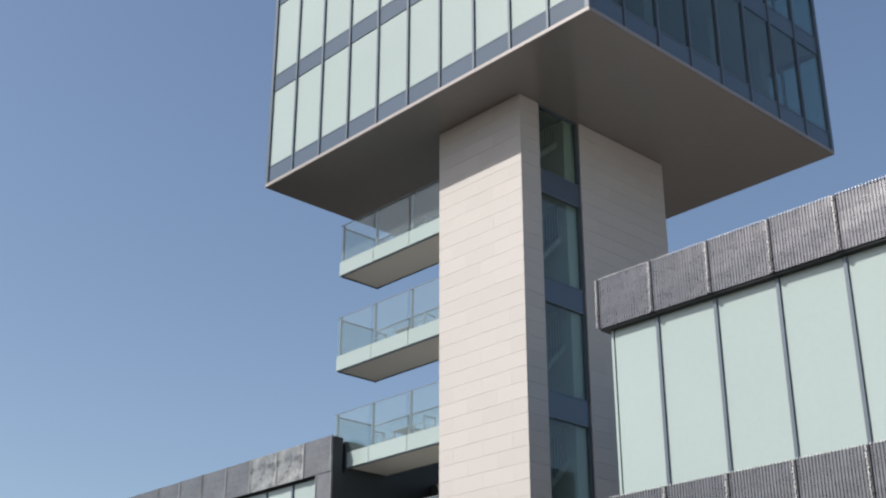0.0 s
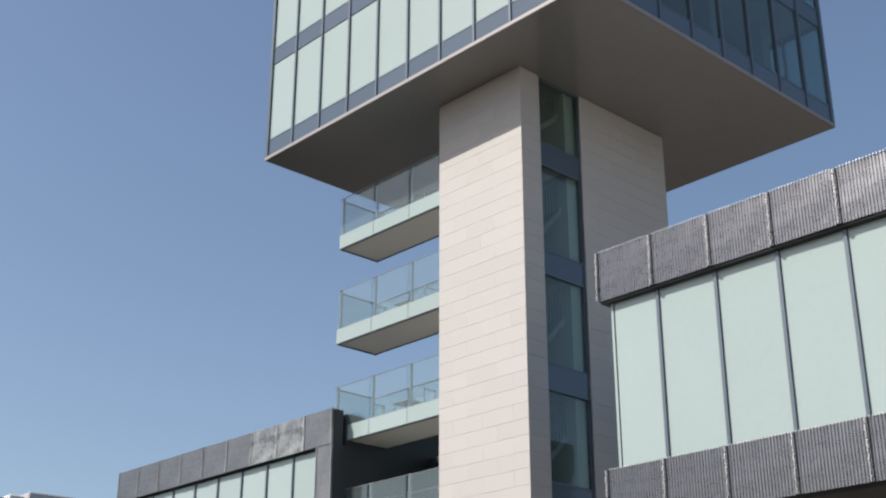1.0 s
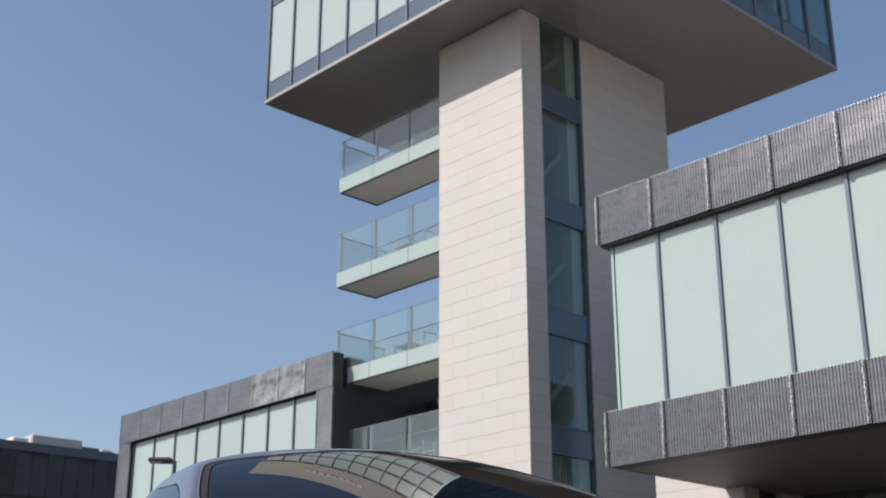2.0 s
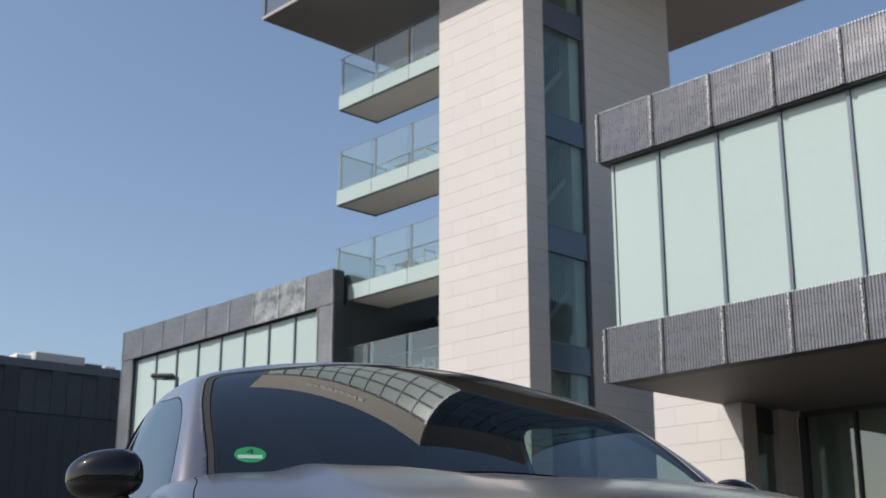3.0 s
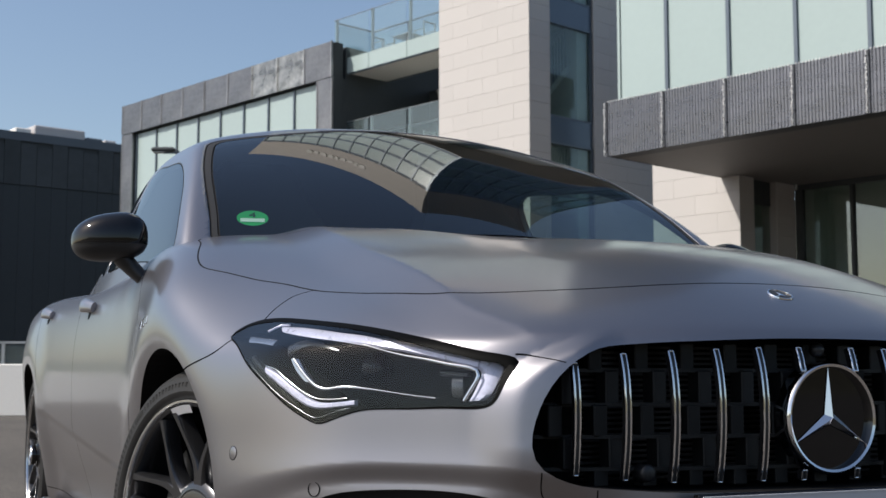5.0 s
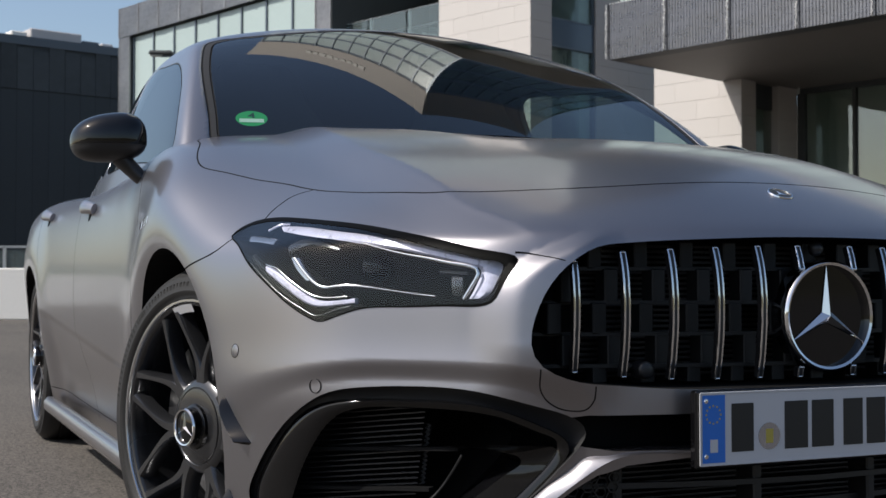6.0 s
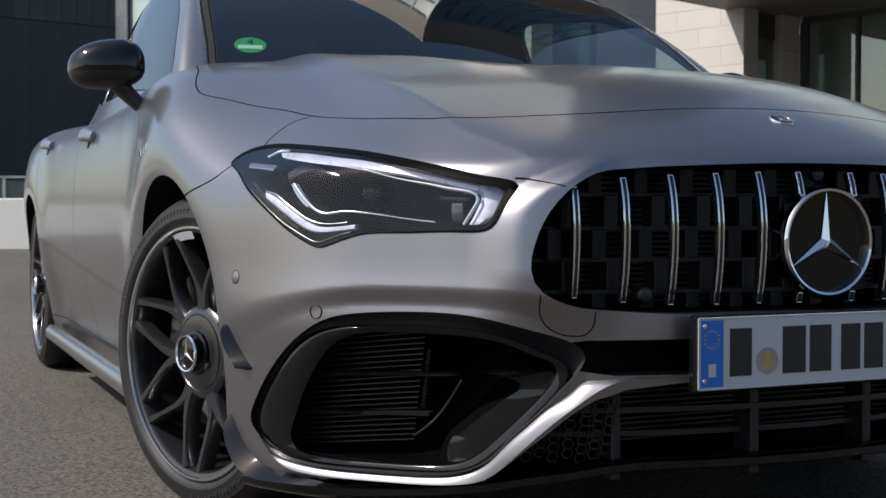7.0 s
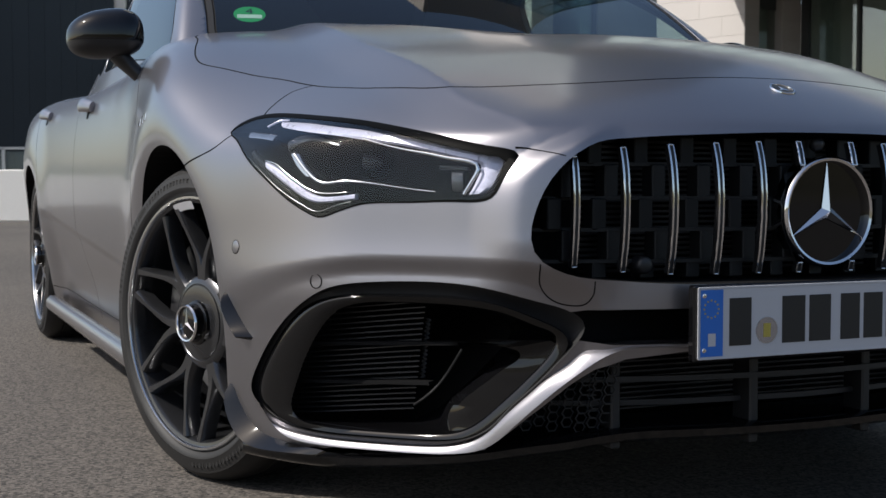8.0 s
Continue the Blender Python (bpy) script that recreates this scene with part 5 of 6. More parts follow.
for y in (-1, 1):
    disc_on(body_f, (0.330, y * 0.870, 0.510), 0.0115, "parking_sensor", PAINT, 0.0006, 0.0006)
    disc_on(body_f, (0.330, y * 0.870, 0.510), 0.0128, "sensor_ring", GAP, 0.0006, 0.0, ring=0.0115)
    disc_on(body_f, (0.533, y * 0.786, 0.459), 0.0125, "sensor_ring", GAP, 0.0003, ring=0.0112)
bonnet_badge = disc_on(body_f, (0.768, -0.002, 0.791), 0.024, "hood_badge", PLATE_BLACK, 0.0006, 0.0)
part("badge_ring", lathe(bmesh.new(), [(0.0195, 0.0), (0.020, -0.0025), (0.0225, -0.0025), (0.0235, 0.0)], 40), CHROME, bonnet_badge, smooth=45)
part("badge_star", star(0.0195, 0.0018, -0.0006), CHROME, bonnet_badge)


# ---- lamps ----
def lamp_unit(sign):
    ob = new("headlight")
    ob.parent = car
    ob["label"] = "clear headlight with pale light guides in a dark bezel"
    at = lamp_frame(sign)
    me = grid_copy.copy()
    shell = bmesh.new()
    prism(shell, smooth_line([(p * 0.995 - 0.0007, 0.655 + (q - 0.655) * 0.985) for p, q in LAMP], 110, True).tolist(), at, 0.60, 1.2)
    cut = carve(me, [(to_mesh(shell, GAP), "INTERSECT")])
    bm, groups, rest = split_paint(cut)
    faces = [f for g in groups for f in g]
    lens = new("lens", sub_mesh(faces, "lens", [LENS], body_f))
    lens.parent = ob
    lens.visible_shadow = False
    bm.free()

    rim = smooth_line(LAMP, 120, True)
    edge = np.roll(rim, -1, 0) - np.roll(rim, 1, 0)
    edge /= np.linalg.norm(edge, axis=1)[:, None]
    inward = np.column_stack([edge[:, 1], -edge[:, 0]])
    inward *= np.sign(np.sum(inward * ([-0.13, 0.66] - rim), 1).mean())
    right = lamp_frame(1)

    def under(a, b, deep):
        """A place that far under the lens."""
        d = np.linspace(0.62, 1.1, 240)
        q = np.array([right(a, b, e) for e in d])
        v = body_f(*q.T)
        k = np.nonzero(v < 0)[0].max()
        return at(a, b, d[k] - (d[k + 1] - d[k]) * v[k] / (v[k + 1] - v[k]) - deep)
    above = np.clip(-inward[:, 1], 0, 1)
    # broader along the top, where its black also paints the hood edge's shade
    broad = 0.0022 + 0.0055 * above ** 2 + 0.0055 * above ** 4 * step(-0.2, 0.1, rim[:, 0]) + 0.010 * step(0.130, 0.158, rim[:, 0]) + 0.002 * step(-0.12, 0.1, rim[:, 0])
    bm = bmesh.new()
    loft(bm, [[under(*(r + i * w * k), d) for r, i, w in zip(rim, inward, broad)] for k, d in ((-0.12, 0.004), (0.0, -0.0012), (1.0, -0.0012), (1.0, 0.004))])
    part("lens_border", bm, BORDER, ob, "matt black lens border", smooth=60)

    def guide(name, pts, radius, mat, deep, flat=0.6, n=30):
        p = smooth_line(pts, n)
        q = np.array([under(a, b, deep) for a, b in p])
        bm = bmesh.new()
        rad = np.interp(np.linspace(0, 1, n), np.linspace(0, 1, len(radius)), radius) if isinstance(radius, tuple) else radius
        tube(bm, q, rad, 8, squash=(np.tile(at(0, 0, 1), (n, 1)), flat))
        return part(name, bm, mat, ob, smooth=50)

    def ribbon(name, upper, lower, mat, deep, n=40, crown=0.004):
        """A solid moulded strip between two edge lines, its face slightly crowned."""
        u, v = smooth_line(upper, n), smooth_line(lower, n)
        rows = [[under(*(p * (1 - k) + q * k), d) for p, q in zip(u, v)] for k, d in ((0.0, deep + 0.012), (0.0, deep), (0.25, deep - crown), (0.75, deep - crown), (1.0, deep), (1.0, deep + 0.012))]
        bm = bmesh.new()
        vs = [[bm.verts.new(p) for p in row] for row in rows]
        for a, b in zip(vs, vs[1:] + vs[:1]):
            for i in range(n - 1):
                bm.faces.new((a[i], a[i + 1], b[i + 1], b[i]))
        for e in (0, n - 1):
            bm.faces.new([v[e] for v in vs])
        bmesh.ops.recalc_face_normals(bm, faces=bm.faces)
        return part(name, bm, mat, ob, smooth=30)
    # upper light guide and its broad inner end
    ribbon("light_guide", [(-0.338, 0.736), (-0.273, 0.732), (-0.186, 0.721), (-0.123, 0.714), (-0.065, 0.705), (-0.011, 0.693), (0.042, 0.681), (0.092, 0.672)], [(-0.323, 0.725), (-0.241, 0.713), (-0.174, 0.705), (-0.116, 0.696), (-0.062, 0.688), (-0.009, 0.678), (0.043, 0.667), (0.088, 0.657)], LIGHT_GUIDE, 0.020)
    ribbon("light_guide", [(0.088, 0.673), (0.116, 0.670), (0.130, 0.660), (0.123, 0.637), (0.112, 0.616), (0.098, 0.607)], [(0.078, 0.660), (0.090, 0.656), (0.094, 0.650), (0.090, 0.635), (0.082, 0.618), (0.075, 0.606)], LIGHT_GUIDE, 0.022)
    guide("trim_line", [(-0.123, 0.699), (-0.039, 0.679), (0.003, 0.672), (0.044, 0.664), (0.080, 0.658), (0.092, 0.651), (0.084, 0.630), (0.069, 0.606)], (0.0010, 0.0014, 0.0024, 0.0030, 0.0026), CHROME, 0.012)
    guide("trim_line", [(-0.362, 0.727), (-0.340, 0.738), (-0.318, 0.739)], 0.0022, LIGHT_GUIDE, 0.014)
    # lower light guide, two strips that bend round the corner
    ribbon("light_guide", [(-0.332, 0.662), (-0.302, 0.651), (-0.270, 0.633), (-0.240, 0.616), (-0.212, 0.6035), (-0.188, 0.601), (-0.161, 0.603), (-0.131, 0.606)], [(-0.328, 0.650), (-0.300, 0.634), (-0.268, 0.616), (-0.240, 0.601), (-0.213, 0.592), (-0.184, 0.5915), (-0.158, 0.594), (-0.130, 0.597)], LIGHT_GUIDE, 0.018, crown=0.003)
    guide("trim_line", [(-0.330, 0.664), (-0.300, 0.657), (-0.287, 0.649), (-0.246, 0.625), (-0.208, 0.609), (-0.173, 0.607), (-0.145, 0.609)], 0.0010, CHROME, 0.014)
    # inner blade
    guide("trim_line", [(-0.270, 0.676), (-0.242, 0.648), (-0.216, 0.629), (-0.198, 0.624), (-0.169, 0.627), (-0.136, 0.627), (-0.083, 0.621), (-0.020, 0.613), (0.011, 0.610)], (0.0024, 0.0024, 0.0018, 0.0012, 0.0010, 0.0010), LAMP_SILVER, 0.030)
    ribbon("reflector", [(-0.283, 0.676), (-0.268, 0.655), (-0.245, 0.636)], [(-0.262, 0.676), (-0.243, 0.652), (-0.224, 0.636)], LAMP_SILVER, 0.036, 12)
    # outer reflector facets along the lower edge
    ribbon("reflector", [(-0.382, 0.684), (-0.345, 0.660), (-0.300, 0.630), (-0.255, 0.603)], [(-0.380, 0.672), (-0.340, 0.645), (-0.294, 0.615), (-0.250, 0.592)], LAMP_SMOKE, 0.030, 20)
    guide("trim_line", [(-0.380, 0.672), (-0.327, 0.637), (-0.282, 0.609), (-0.229, 0.584), (-0.204, 0.576), (-0.170, 0.585), (-0.137, 0.593)], 0.0009, LAMP_SMOKE, 0.012)
    ribbon("side_reflector", [(-0.400, 0.719), (-0.360, 0.715), (-0.319, 0.710)], [(-0.397, 0.708), (-0.360, 0.705), (-0.323, 0.700)], LAMP_SILVER, 0.014, 10, 0.002)
    # smoked bowl behind the blade, and the small inner lens with its cover
    ribbon("reflector", [(-0.300, 0.700), (-0.270, 0.712), (-0.220, 0.704), (-0.180, 0.692)], [(-0.290, 0.680), (-0.262, 0.697), (-0.220, 0.695), (-0.180, 0.688)], LAMP_SMOKE, 0.045, 16)
    c = Vector(at(-0.13, 0.660, 0.80))
    q = Vector((-1, 0, 0)).to_track_quat("Y", "Z").to_matrix().to_4x4()
    ball = part("projector", lathe(bmesh.new(), [(0.0005, -0.010), (0.015, -0.007), (0.025, 0.003), (0.030, 0.015), (0.0005, 0.02)], 40, False), GLOSS_BLACK, ob, smooth=60)
    ball.matrix_local = Matrix.Translation(c) @ q
    ribbon("inner_lens", [(0.036, 0.647), (0.046, 0.648), (0.056, 0.647)], [(0.038, 0.612), (0.048, 0.610), (0.058, 0.611)], LAMP_SMOKE, 0.042, 8)
    ribbon("lens_hood", [(0.016, 0.653), (0.036, 0.652), (0.066, 0.650)], [(0.018, 0.646), (0.036, 0.646), (0.066, 0.645)], LAMP_DARK, 0.036, 8)
    return ob


grid_copy = grid_mesh("body", body_points())
grid_copy.materials.append(PAINT)
lamp_unit(1)
lamp_unit(-1)


# ---- side intakes ----
INTAKE_FACE = [(-0.835, 0.246), (-0.833, 0.288), (-0.823, 0.332), (-0.806, 0.381), (-0.781, 0.417), (-0.754, 0.431), (-0.719, 0.437), (-0.650, 0.440), (-0.598, 0.439), (-0.549, 0.428), (-0.501, 0.407), (-0.467, 0.387), (-0.459, 0.371), (-0.471, 0.341), (-0.499, 0.304), (-0.533, 0.260), (-0.558, 0.226), (-0.582, 0.208), (-0.625, 0.198), (-0.700, 0.195), (-0.766, 0.196), (-0.806, 0.206), (-0.827, 0.224)]
INTAKE_IN = [(-0.797, 0.226), (-0.796, 0.266), (-0.787, 0.319), (-0.772, 0.370), (-0.753, 0.404), (-0.725, 0.421), (-0.656, 0.427), (-0.604, 0.426), (-0.549, 0.416), (-0.502, 0.395), (-0.474, 0.379), (-0.474, 0.366), (-0.488, 0.340), (-0.512, 0.306), (-0.545, 0.262), (-0.566, 0.235), (-0.590, 0.216), (-0.630, 0.207), (-0.700, 0.204), (-0.760, 0.205), (-0.785, 0.211)]


def scoop_nose(r, z):
    """The plain front form, a little under the bumper skin."""
    return 0.75 * NOSE_X(z) + 0.25 * NOSE_X(np.maximum(z, 0.30)) - PLAN(r) - 0.018


def intake(sign):
    ob = new("air_intake")
    ob.parent = car
    ob["label"] = "gloss black framed side air intake with slats"
    out = smooth_line(INTAKE, 120, True)

    def match(line):
        """The same count of points from the outer end to the inner and back."""
        q = smooth_line(line, 600, True)
        q = np.roll(q, -np.argmin(q[:, 0]), axis=0)
        far = np.argmax(q[:, 0])
        keep = np.concatenate([np.linspace(0, far, 60, endpoint=False), np.linspace(far, 600, 60, endpoint=False)]).astype(int)
        return q[keep]
    out, face, inn = match(INTAKE), match(INTAKE_FACE), match(INTAKE_IN)

    def ring(a, b, mix, deep):
        q = a * (1 - mix) + b * mix
        return [(x - deep, y * sign, z) for x, y, z in np.column_stack([scoop_nose(np.abs(q[:, 0]), q[:, 1]), q])]
    part("intake_channel", loft(bmesh.new(), [ring(out, face, -0.03, -0.004), ring(out, face, 0.12, 0.004), ring(out, face, 0.5, 0.020), ring(out, face, 0.95, 0.022)]), DUCT_BLACK, ob, smooth=50)
    part("intake_frame", loft(bmesh.new(), [ring(out, face, 0.9, 0.03), ring(out, face, 0.93, 0.010), ring(out, face, 0.99, 0.003), ring(face, inn, 0.10, 0.001), ring(face, inn, 0.8, 0.006), ring(face, inn, 0.96, 0.011), ring(face, inn, 1.02, 0.02), ring(face, inn, 1.03, 0.07), ring(face, inn, 1.03, 0.17)]), GLOSS_BLACK, ob, smooth=50)
    # broad gloss wedge that closes the inner end of the intake
    top = smooth_line([(-0.597, 0.365), (-0.560, 0.363), (-0.535, 0.360), (-0.518, 0.354), (-0.514, 0.346), (-0.530, 0.328), (-0.559, 0.297), (-0.584, 0.266), (-0.594, 0.236), (-0.596, 0.212)], 40)
    rim_line = smooth_line([(-0.560, 0.371), (-0.520, 0.372), (-0.490, 0.373), (-0.474, 0.371), (-0.476, 0.358), (-0.492, 0.333), (-0.512, 0.305), (-0.545, 0.261), (-0.566, 0.233), (-0.592, 0.212)], 40)
    rows = [[(x - d, y * sign, z) for x, y, z in np.column_stack([scoop_nose(np.abs(q[:, 0]), q[:, 1]), q])] for q, d in ((rim_line, 0.040), (rim_line, 0.014), (0.5 * (rim_line + top), 0.022), (top, 0.030), (top, 0.070))]
    bm = bmesh.new()
    vs = [[bm.verts.new(p) for p in row] for row in rows]
    for a, b in zip(vs, vs[1:]):
        for i in range(39):
            bm.faces.new((a[i], a[i + 1], b[i + 1], b[i]))
    bmesh.ops.recalc_face_normals(bm, faces=bm.faces)
    part("intake_wedge", bm, GLOSS_BLACK, ob, smooth=40)
    for (ya, za), (yb, zb) in (((-0.785, 0.343), (-0.575, 0.359)), ((-0.785, 0.274), (-0.605, 0.287))):
        y = np.linspace(ya, yb, 12)
        z = np.linspace(za, zb, 12)
        bm = bmesh.new()
        tube(bm, np.column_stack([nose(np.abs(y), z) - 0.088, y * sign, z]), 0.014, 4, squash=(np.tile([0, 0, 1.0], (12, 1)), 0.3))
        part("intake_slat", bm, GAP, ob, smooth=25)
    bm = bmesh.new()
    p = smooth_line([(0.689, -0.584, 0.352), (0.670, -0.595, 0.320), (0.641, -0.611, 0.282), (0.605, -0.634, 0.250)], 14)
    tube(bm, p * [1, sign, 1], 0.0022, 6)
    part("duct_edge", bm, DUCT_BLACK, ob, smooth=60)
    bm = bmesh.new()
    for z in np.concatenate([np.arange(0.345, 0.392, 0.0075), np.arange(0.292, 0.338, 0.0075)]):
        x, y = nose(np.array([0.608]), np.array([z]))[0] - 0.118, -0.608
        prism(bm, [(y - 0.006, z), (y, z + 0.003), (y - 0.006, z + 0.006), (y + 0.001, z + 0.006), (y + 0.004, z + 0.003), (y + 0.001, z)], lambda p, q, d: (x + d, p * sign, q), 0.0, 0.004)
    tagged(part("core_end", bm, CORE_FIN, ob), kind="stuff")
    bm = bmesh.new()
    for z in np.arange(0.222, 0.425, 0.0095):
        y = np.linspace(-0.79, -0.614, 10)
        z = z - 0.018 + 0.17 * (y + 0.79)
        x = nose(np.abs(y), z) - 0.118
        a = [bm.verts.new(p) for p in np.column_stack([x, y * sign, 0 * y + z])]
        b = [bm.verts.new(p) for p in np.column_stack([x, y * sign, 0 * y + z + 0.0022])]
        c = [bm.verts.new(p) for p in np.column_stack([x - 0.01, y * sign, 0 * y + z + 0.0022])]
        for i in range(9):
            bm.faces.new((a[i], a[i + 1], b[i + 1], b[i]))
            bm.faces.new((b[i], b[i + 1], c[i + 1], c[i]))
    tagged(part("cooler_core", bm, CORE_FIN, ob), kind="stuff")
    return ob


intake(1)
intake(-1)

# ---- lower intake, splitter, fins ----
def splitter():
    y = np.linspace(-0.855, 0.855, 121)
    r = np.abs(y)
    z = 0.226 - 0.072 * step(0.30, 0.78, r)
    x = nose(r, 0 * r + 0.19) + 0.004
    inner = np.minimum(x - 0.03, 0.40)
    bm = bmesh.new()
    rows = [np.column_stack([inner, y * 0.95, z]), np.column_stack([x - 0.012, y, z + 0.002]), np.column_stack([x, y, z - 0.004]), np.column_stack([x - 0.002, y, z - 0.016]), np.column_stack([x - 0.02, y, z - 0.024]), np.column_stack([inner, y * 0.95, z - 0.024])]
    vs = [[bm.verts.new(p) for p in row] for row in rows]
    for a, b in zip(vs, vs[1:] + vs[:1]):
        for i in range(120):
            bm.faces.new((a[i], a[i + 1], b[i + 1], b[i]))
    bmesh.ops.recalc_face_normals(bm, faces=bm.faces)
    part("front_splitter", bm, GLOSS_BLACK, car, smooth=50)
    for zb, dx in ((0.262, 0.075), (0.305, 0.06)):
        y = np.linspace(-0.50, 0.50, 41)
        bm = bmesh.new()
        tube(bm, np.column_stack([nose(np.abs(y), 0 * y + zb) - dx, y, 0 * y + zb]), 0.009, 4, squash=(np.tile([0, 0, 1.0], (41, 1)), 0.7))
        part("lower_slat", bm, DUCT_BLACK, car, smooth=25)
    for y in (-0.36, -0.12, 0.12, 0.36):
        x = nose(np.array([abs(y)]), np.array([0.28]))[0]
        part("lower_strut", boxed(x - 0.10, x - 0.05, y - 0.009, y + 0.009, 0.19, 0.36, bevel=0.003), DUCT_BLACK, car)
    core = bmesh.new()
    for z in np.arange(0.235, 0.36, 0.009):
        box(core, 0.70, 0.71, -0.36, 0.36, z, z + 0.003)
    tagged(part("lower_radiator", core, CORE_FIN, car), kind="stuff")
    # honeycomb in the outer corners of the lower intake
    for s in (-1, 1):
        bm = bmesh.new()
        for i in range(9):
            for j in range(9):
                cy, cz = -0.375 - 0.0185 * i, 0.225 + 0.016 * j + (0.008 if i % 2 else 0)
                if cz > 0.35 - max(0, -cy - 0.40) * 1.15 or cz < 0.215:
                    continue
                x = nose(np.array([-cy]), np.array([cz]))[0] - 0.045
                a = np.linspace(0, 2 * np.pi, 6, endpoint=False)
                tube(bm, np.column_stack([0 * a + x, s * (cy + 0.0105 * np.cos(a)), cz + 0.0092 * np.sin(a)]), 0.0016, 4, closed=True)
        tagged(part("honeycomb_mesh", bm, DUCT_BLACK, car), kind="stuff")


splitter()


def lower_lip(sign):
    """The bright painted chamfer under the side intake that climbs to the middle and runs behind the plate."""
    top = smooth_line([(-0.832, 0.226), (-0.826, 0.214), (-0.808, 0.194), (-0.792, 0.186), (-0.765, 0.182), (-0.698, 0.181), (-0.625, 0.184), (-0.592, 0.190), (-0.563, 0.207), (-0.532, 0.250), (-0.505, 0.284), (-0.482, 0.310), (-0.452, 0.335), (-0.434, 0.353), (-0.410, 0.361), (-0.388, 0.365), (-0.300, 0.367), (-0.03, 0.372)], 100)
    low = smooth_line([(-0.831, 0.220), (-0.822, 0.201), (-0.803, 0.178), (-0.785, 0.172), (-0.760, 0.170), (-0.697, 0.170), (-0.625, 0.173), (-0.588, 0.179), (-0.558, 0.192), (-0.527, 0.232), (-0.503, 0.264), (-0.480, 0.291), (-0.452, 0.318), (-0.428, 0.338), (-0.408, 0.351), (-0.386, 0.359), (-0.300, 0.363), (-0.03, 0.367)], 100)
    top, low = top + [-0.006, 0.0022], low + [-0.006, 0.0022]
    top = np.column_stack([NOSE_X(top[:, 1]) - PLAN(np.abs(top[:, 0])) - 0.010, top])
    low = np.column_stack([NOSE_X(low[:, 1]) - PLAN(np.abs(low[:, 0])) + 0.008, low])
    mid = 0.5 * (top + low) + [0.001, -0.001, 0.001]
    back = np.array([-0.014, 0.004, 0.004])
    bm = bmesh.new()
    rows = [top + back, top, mid, low, low + back * [1, 1, -0.5]]
    vs = [[bm.verts.new((x, -y * sign, z)) for x, y, z in row] for row in rows]
    for a, b in zip(vs, vs[1:] + vs[:1]):
        for i in range(99):
            bm.faces.new((a[i], a[i + 1], b[i + 1], b[i]))
    for e in (0, 99):
        bm.faces.new([v[e] for v in vs])
    bmesh.ops.recalc_face_normals(bm, faces=bm.faces)
    part("lower_lip", bm, PAINT, car, "bright satin lip edge", smooth=40)


lower_lip(-1)
lower_lip(1)


def fin(base, tip, sign):
    """A thin curved gloss blade that stands off the bumper corner."""
    p, q = smooth_line(base, 18), smooth_line(tip, 18)
    thick = np.cross(np.gradient(p, axis=0), q - p)
    thick *= 0.004 / np.maximum(np.linalg.norm(thick, axis=1), 1e-6)[:, None]
    p = p - (q - p) * 0.25
    bm = bmesh.new()
    rows = [p + thick, 0.5 * (p + q) + thick * 0.9, q + thick * 0.3, q - thick * 0.3, 0.5 * (p + q) - thick * 0.9, p - thick]
    vs = [[bm.verts.new((x, y * sign, z)) for x, y, z in row] for row in rows]
    for a, b in zip(vs, vs[1:] + vs[:1]):
        for i in range(17):
            bm.faces.new((a[i], a[i + 1], b[i + 1], b[i]))
    for e in (0, 17):
        bm.faces.new([v[e] for v in vs])
    bmesh.ops.recalc_face_normals(bm, faces=bm.faces)
    part("bumper_fin", bm, GLOSS_BLACK, car, smooth=40)


for s in (1, -1):
    fin([(0.295, -0.874, 0.427), (0.317, -0.866, 0.398), (0.340, -0.857, 0.369), (0.366, -0.847, 0.346)], [(0.292, -0.877, 0.427), (0.303, -0.890, 0.409), (0.325, -0.881, 0.366), (0.352, -0.876, 0.349)], s)
    fin([(0.282, -0.863, 0.252), (0.294, -0.858, 0.229), (0.316, -0.848, 0.200), (0.353, -0.832, 0.174), (0.42, -0.808, 0.161), (0.51, -0.764, 0.162)], [(0.276, -0.867, 0.254), (0.279, -0.878, 0.235), (0.301, -0.876, 0.189), (0.338, -0.862, 0.158), (0.405, -0.836, 0.151), (0.498, -0.774, 0.155)], s)


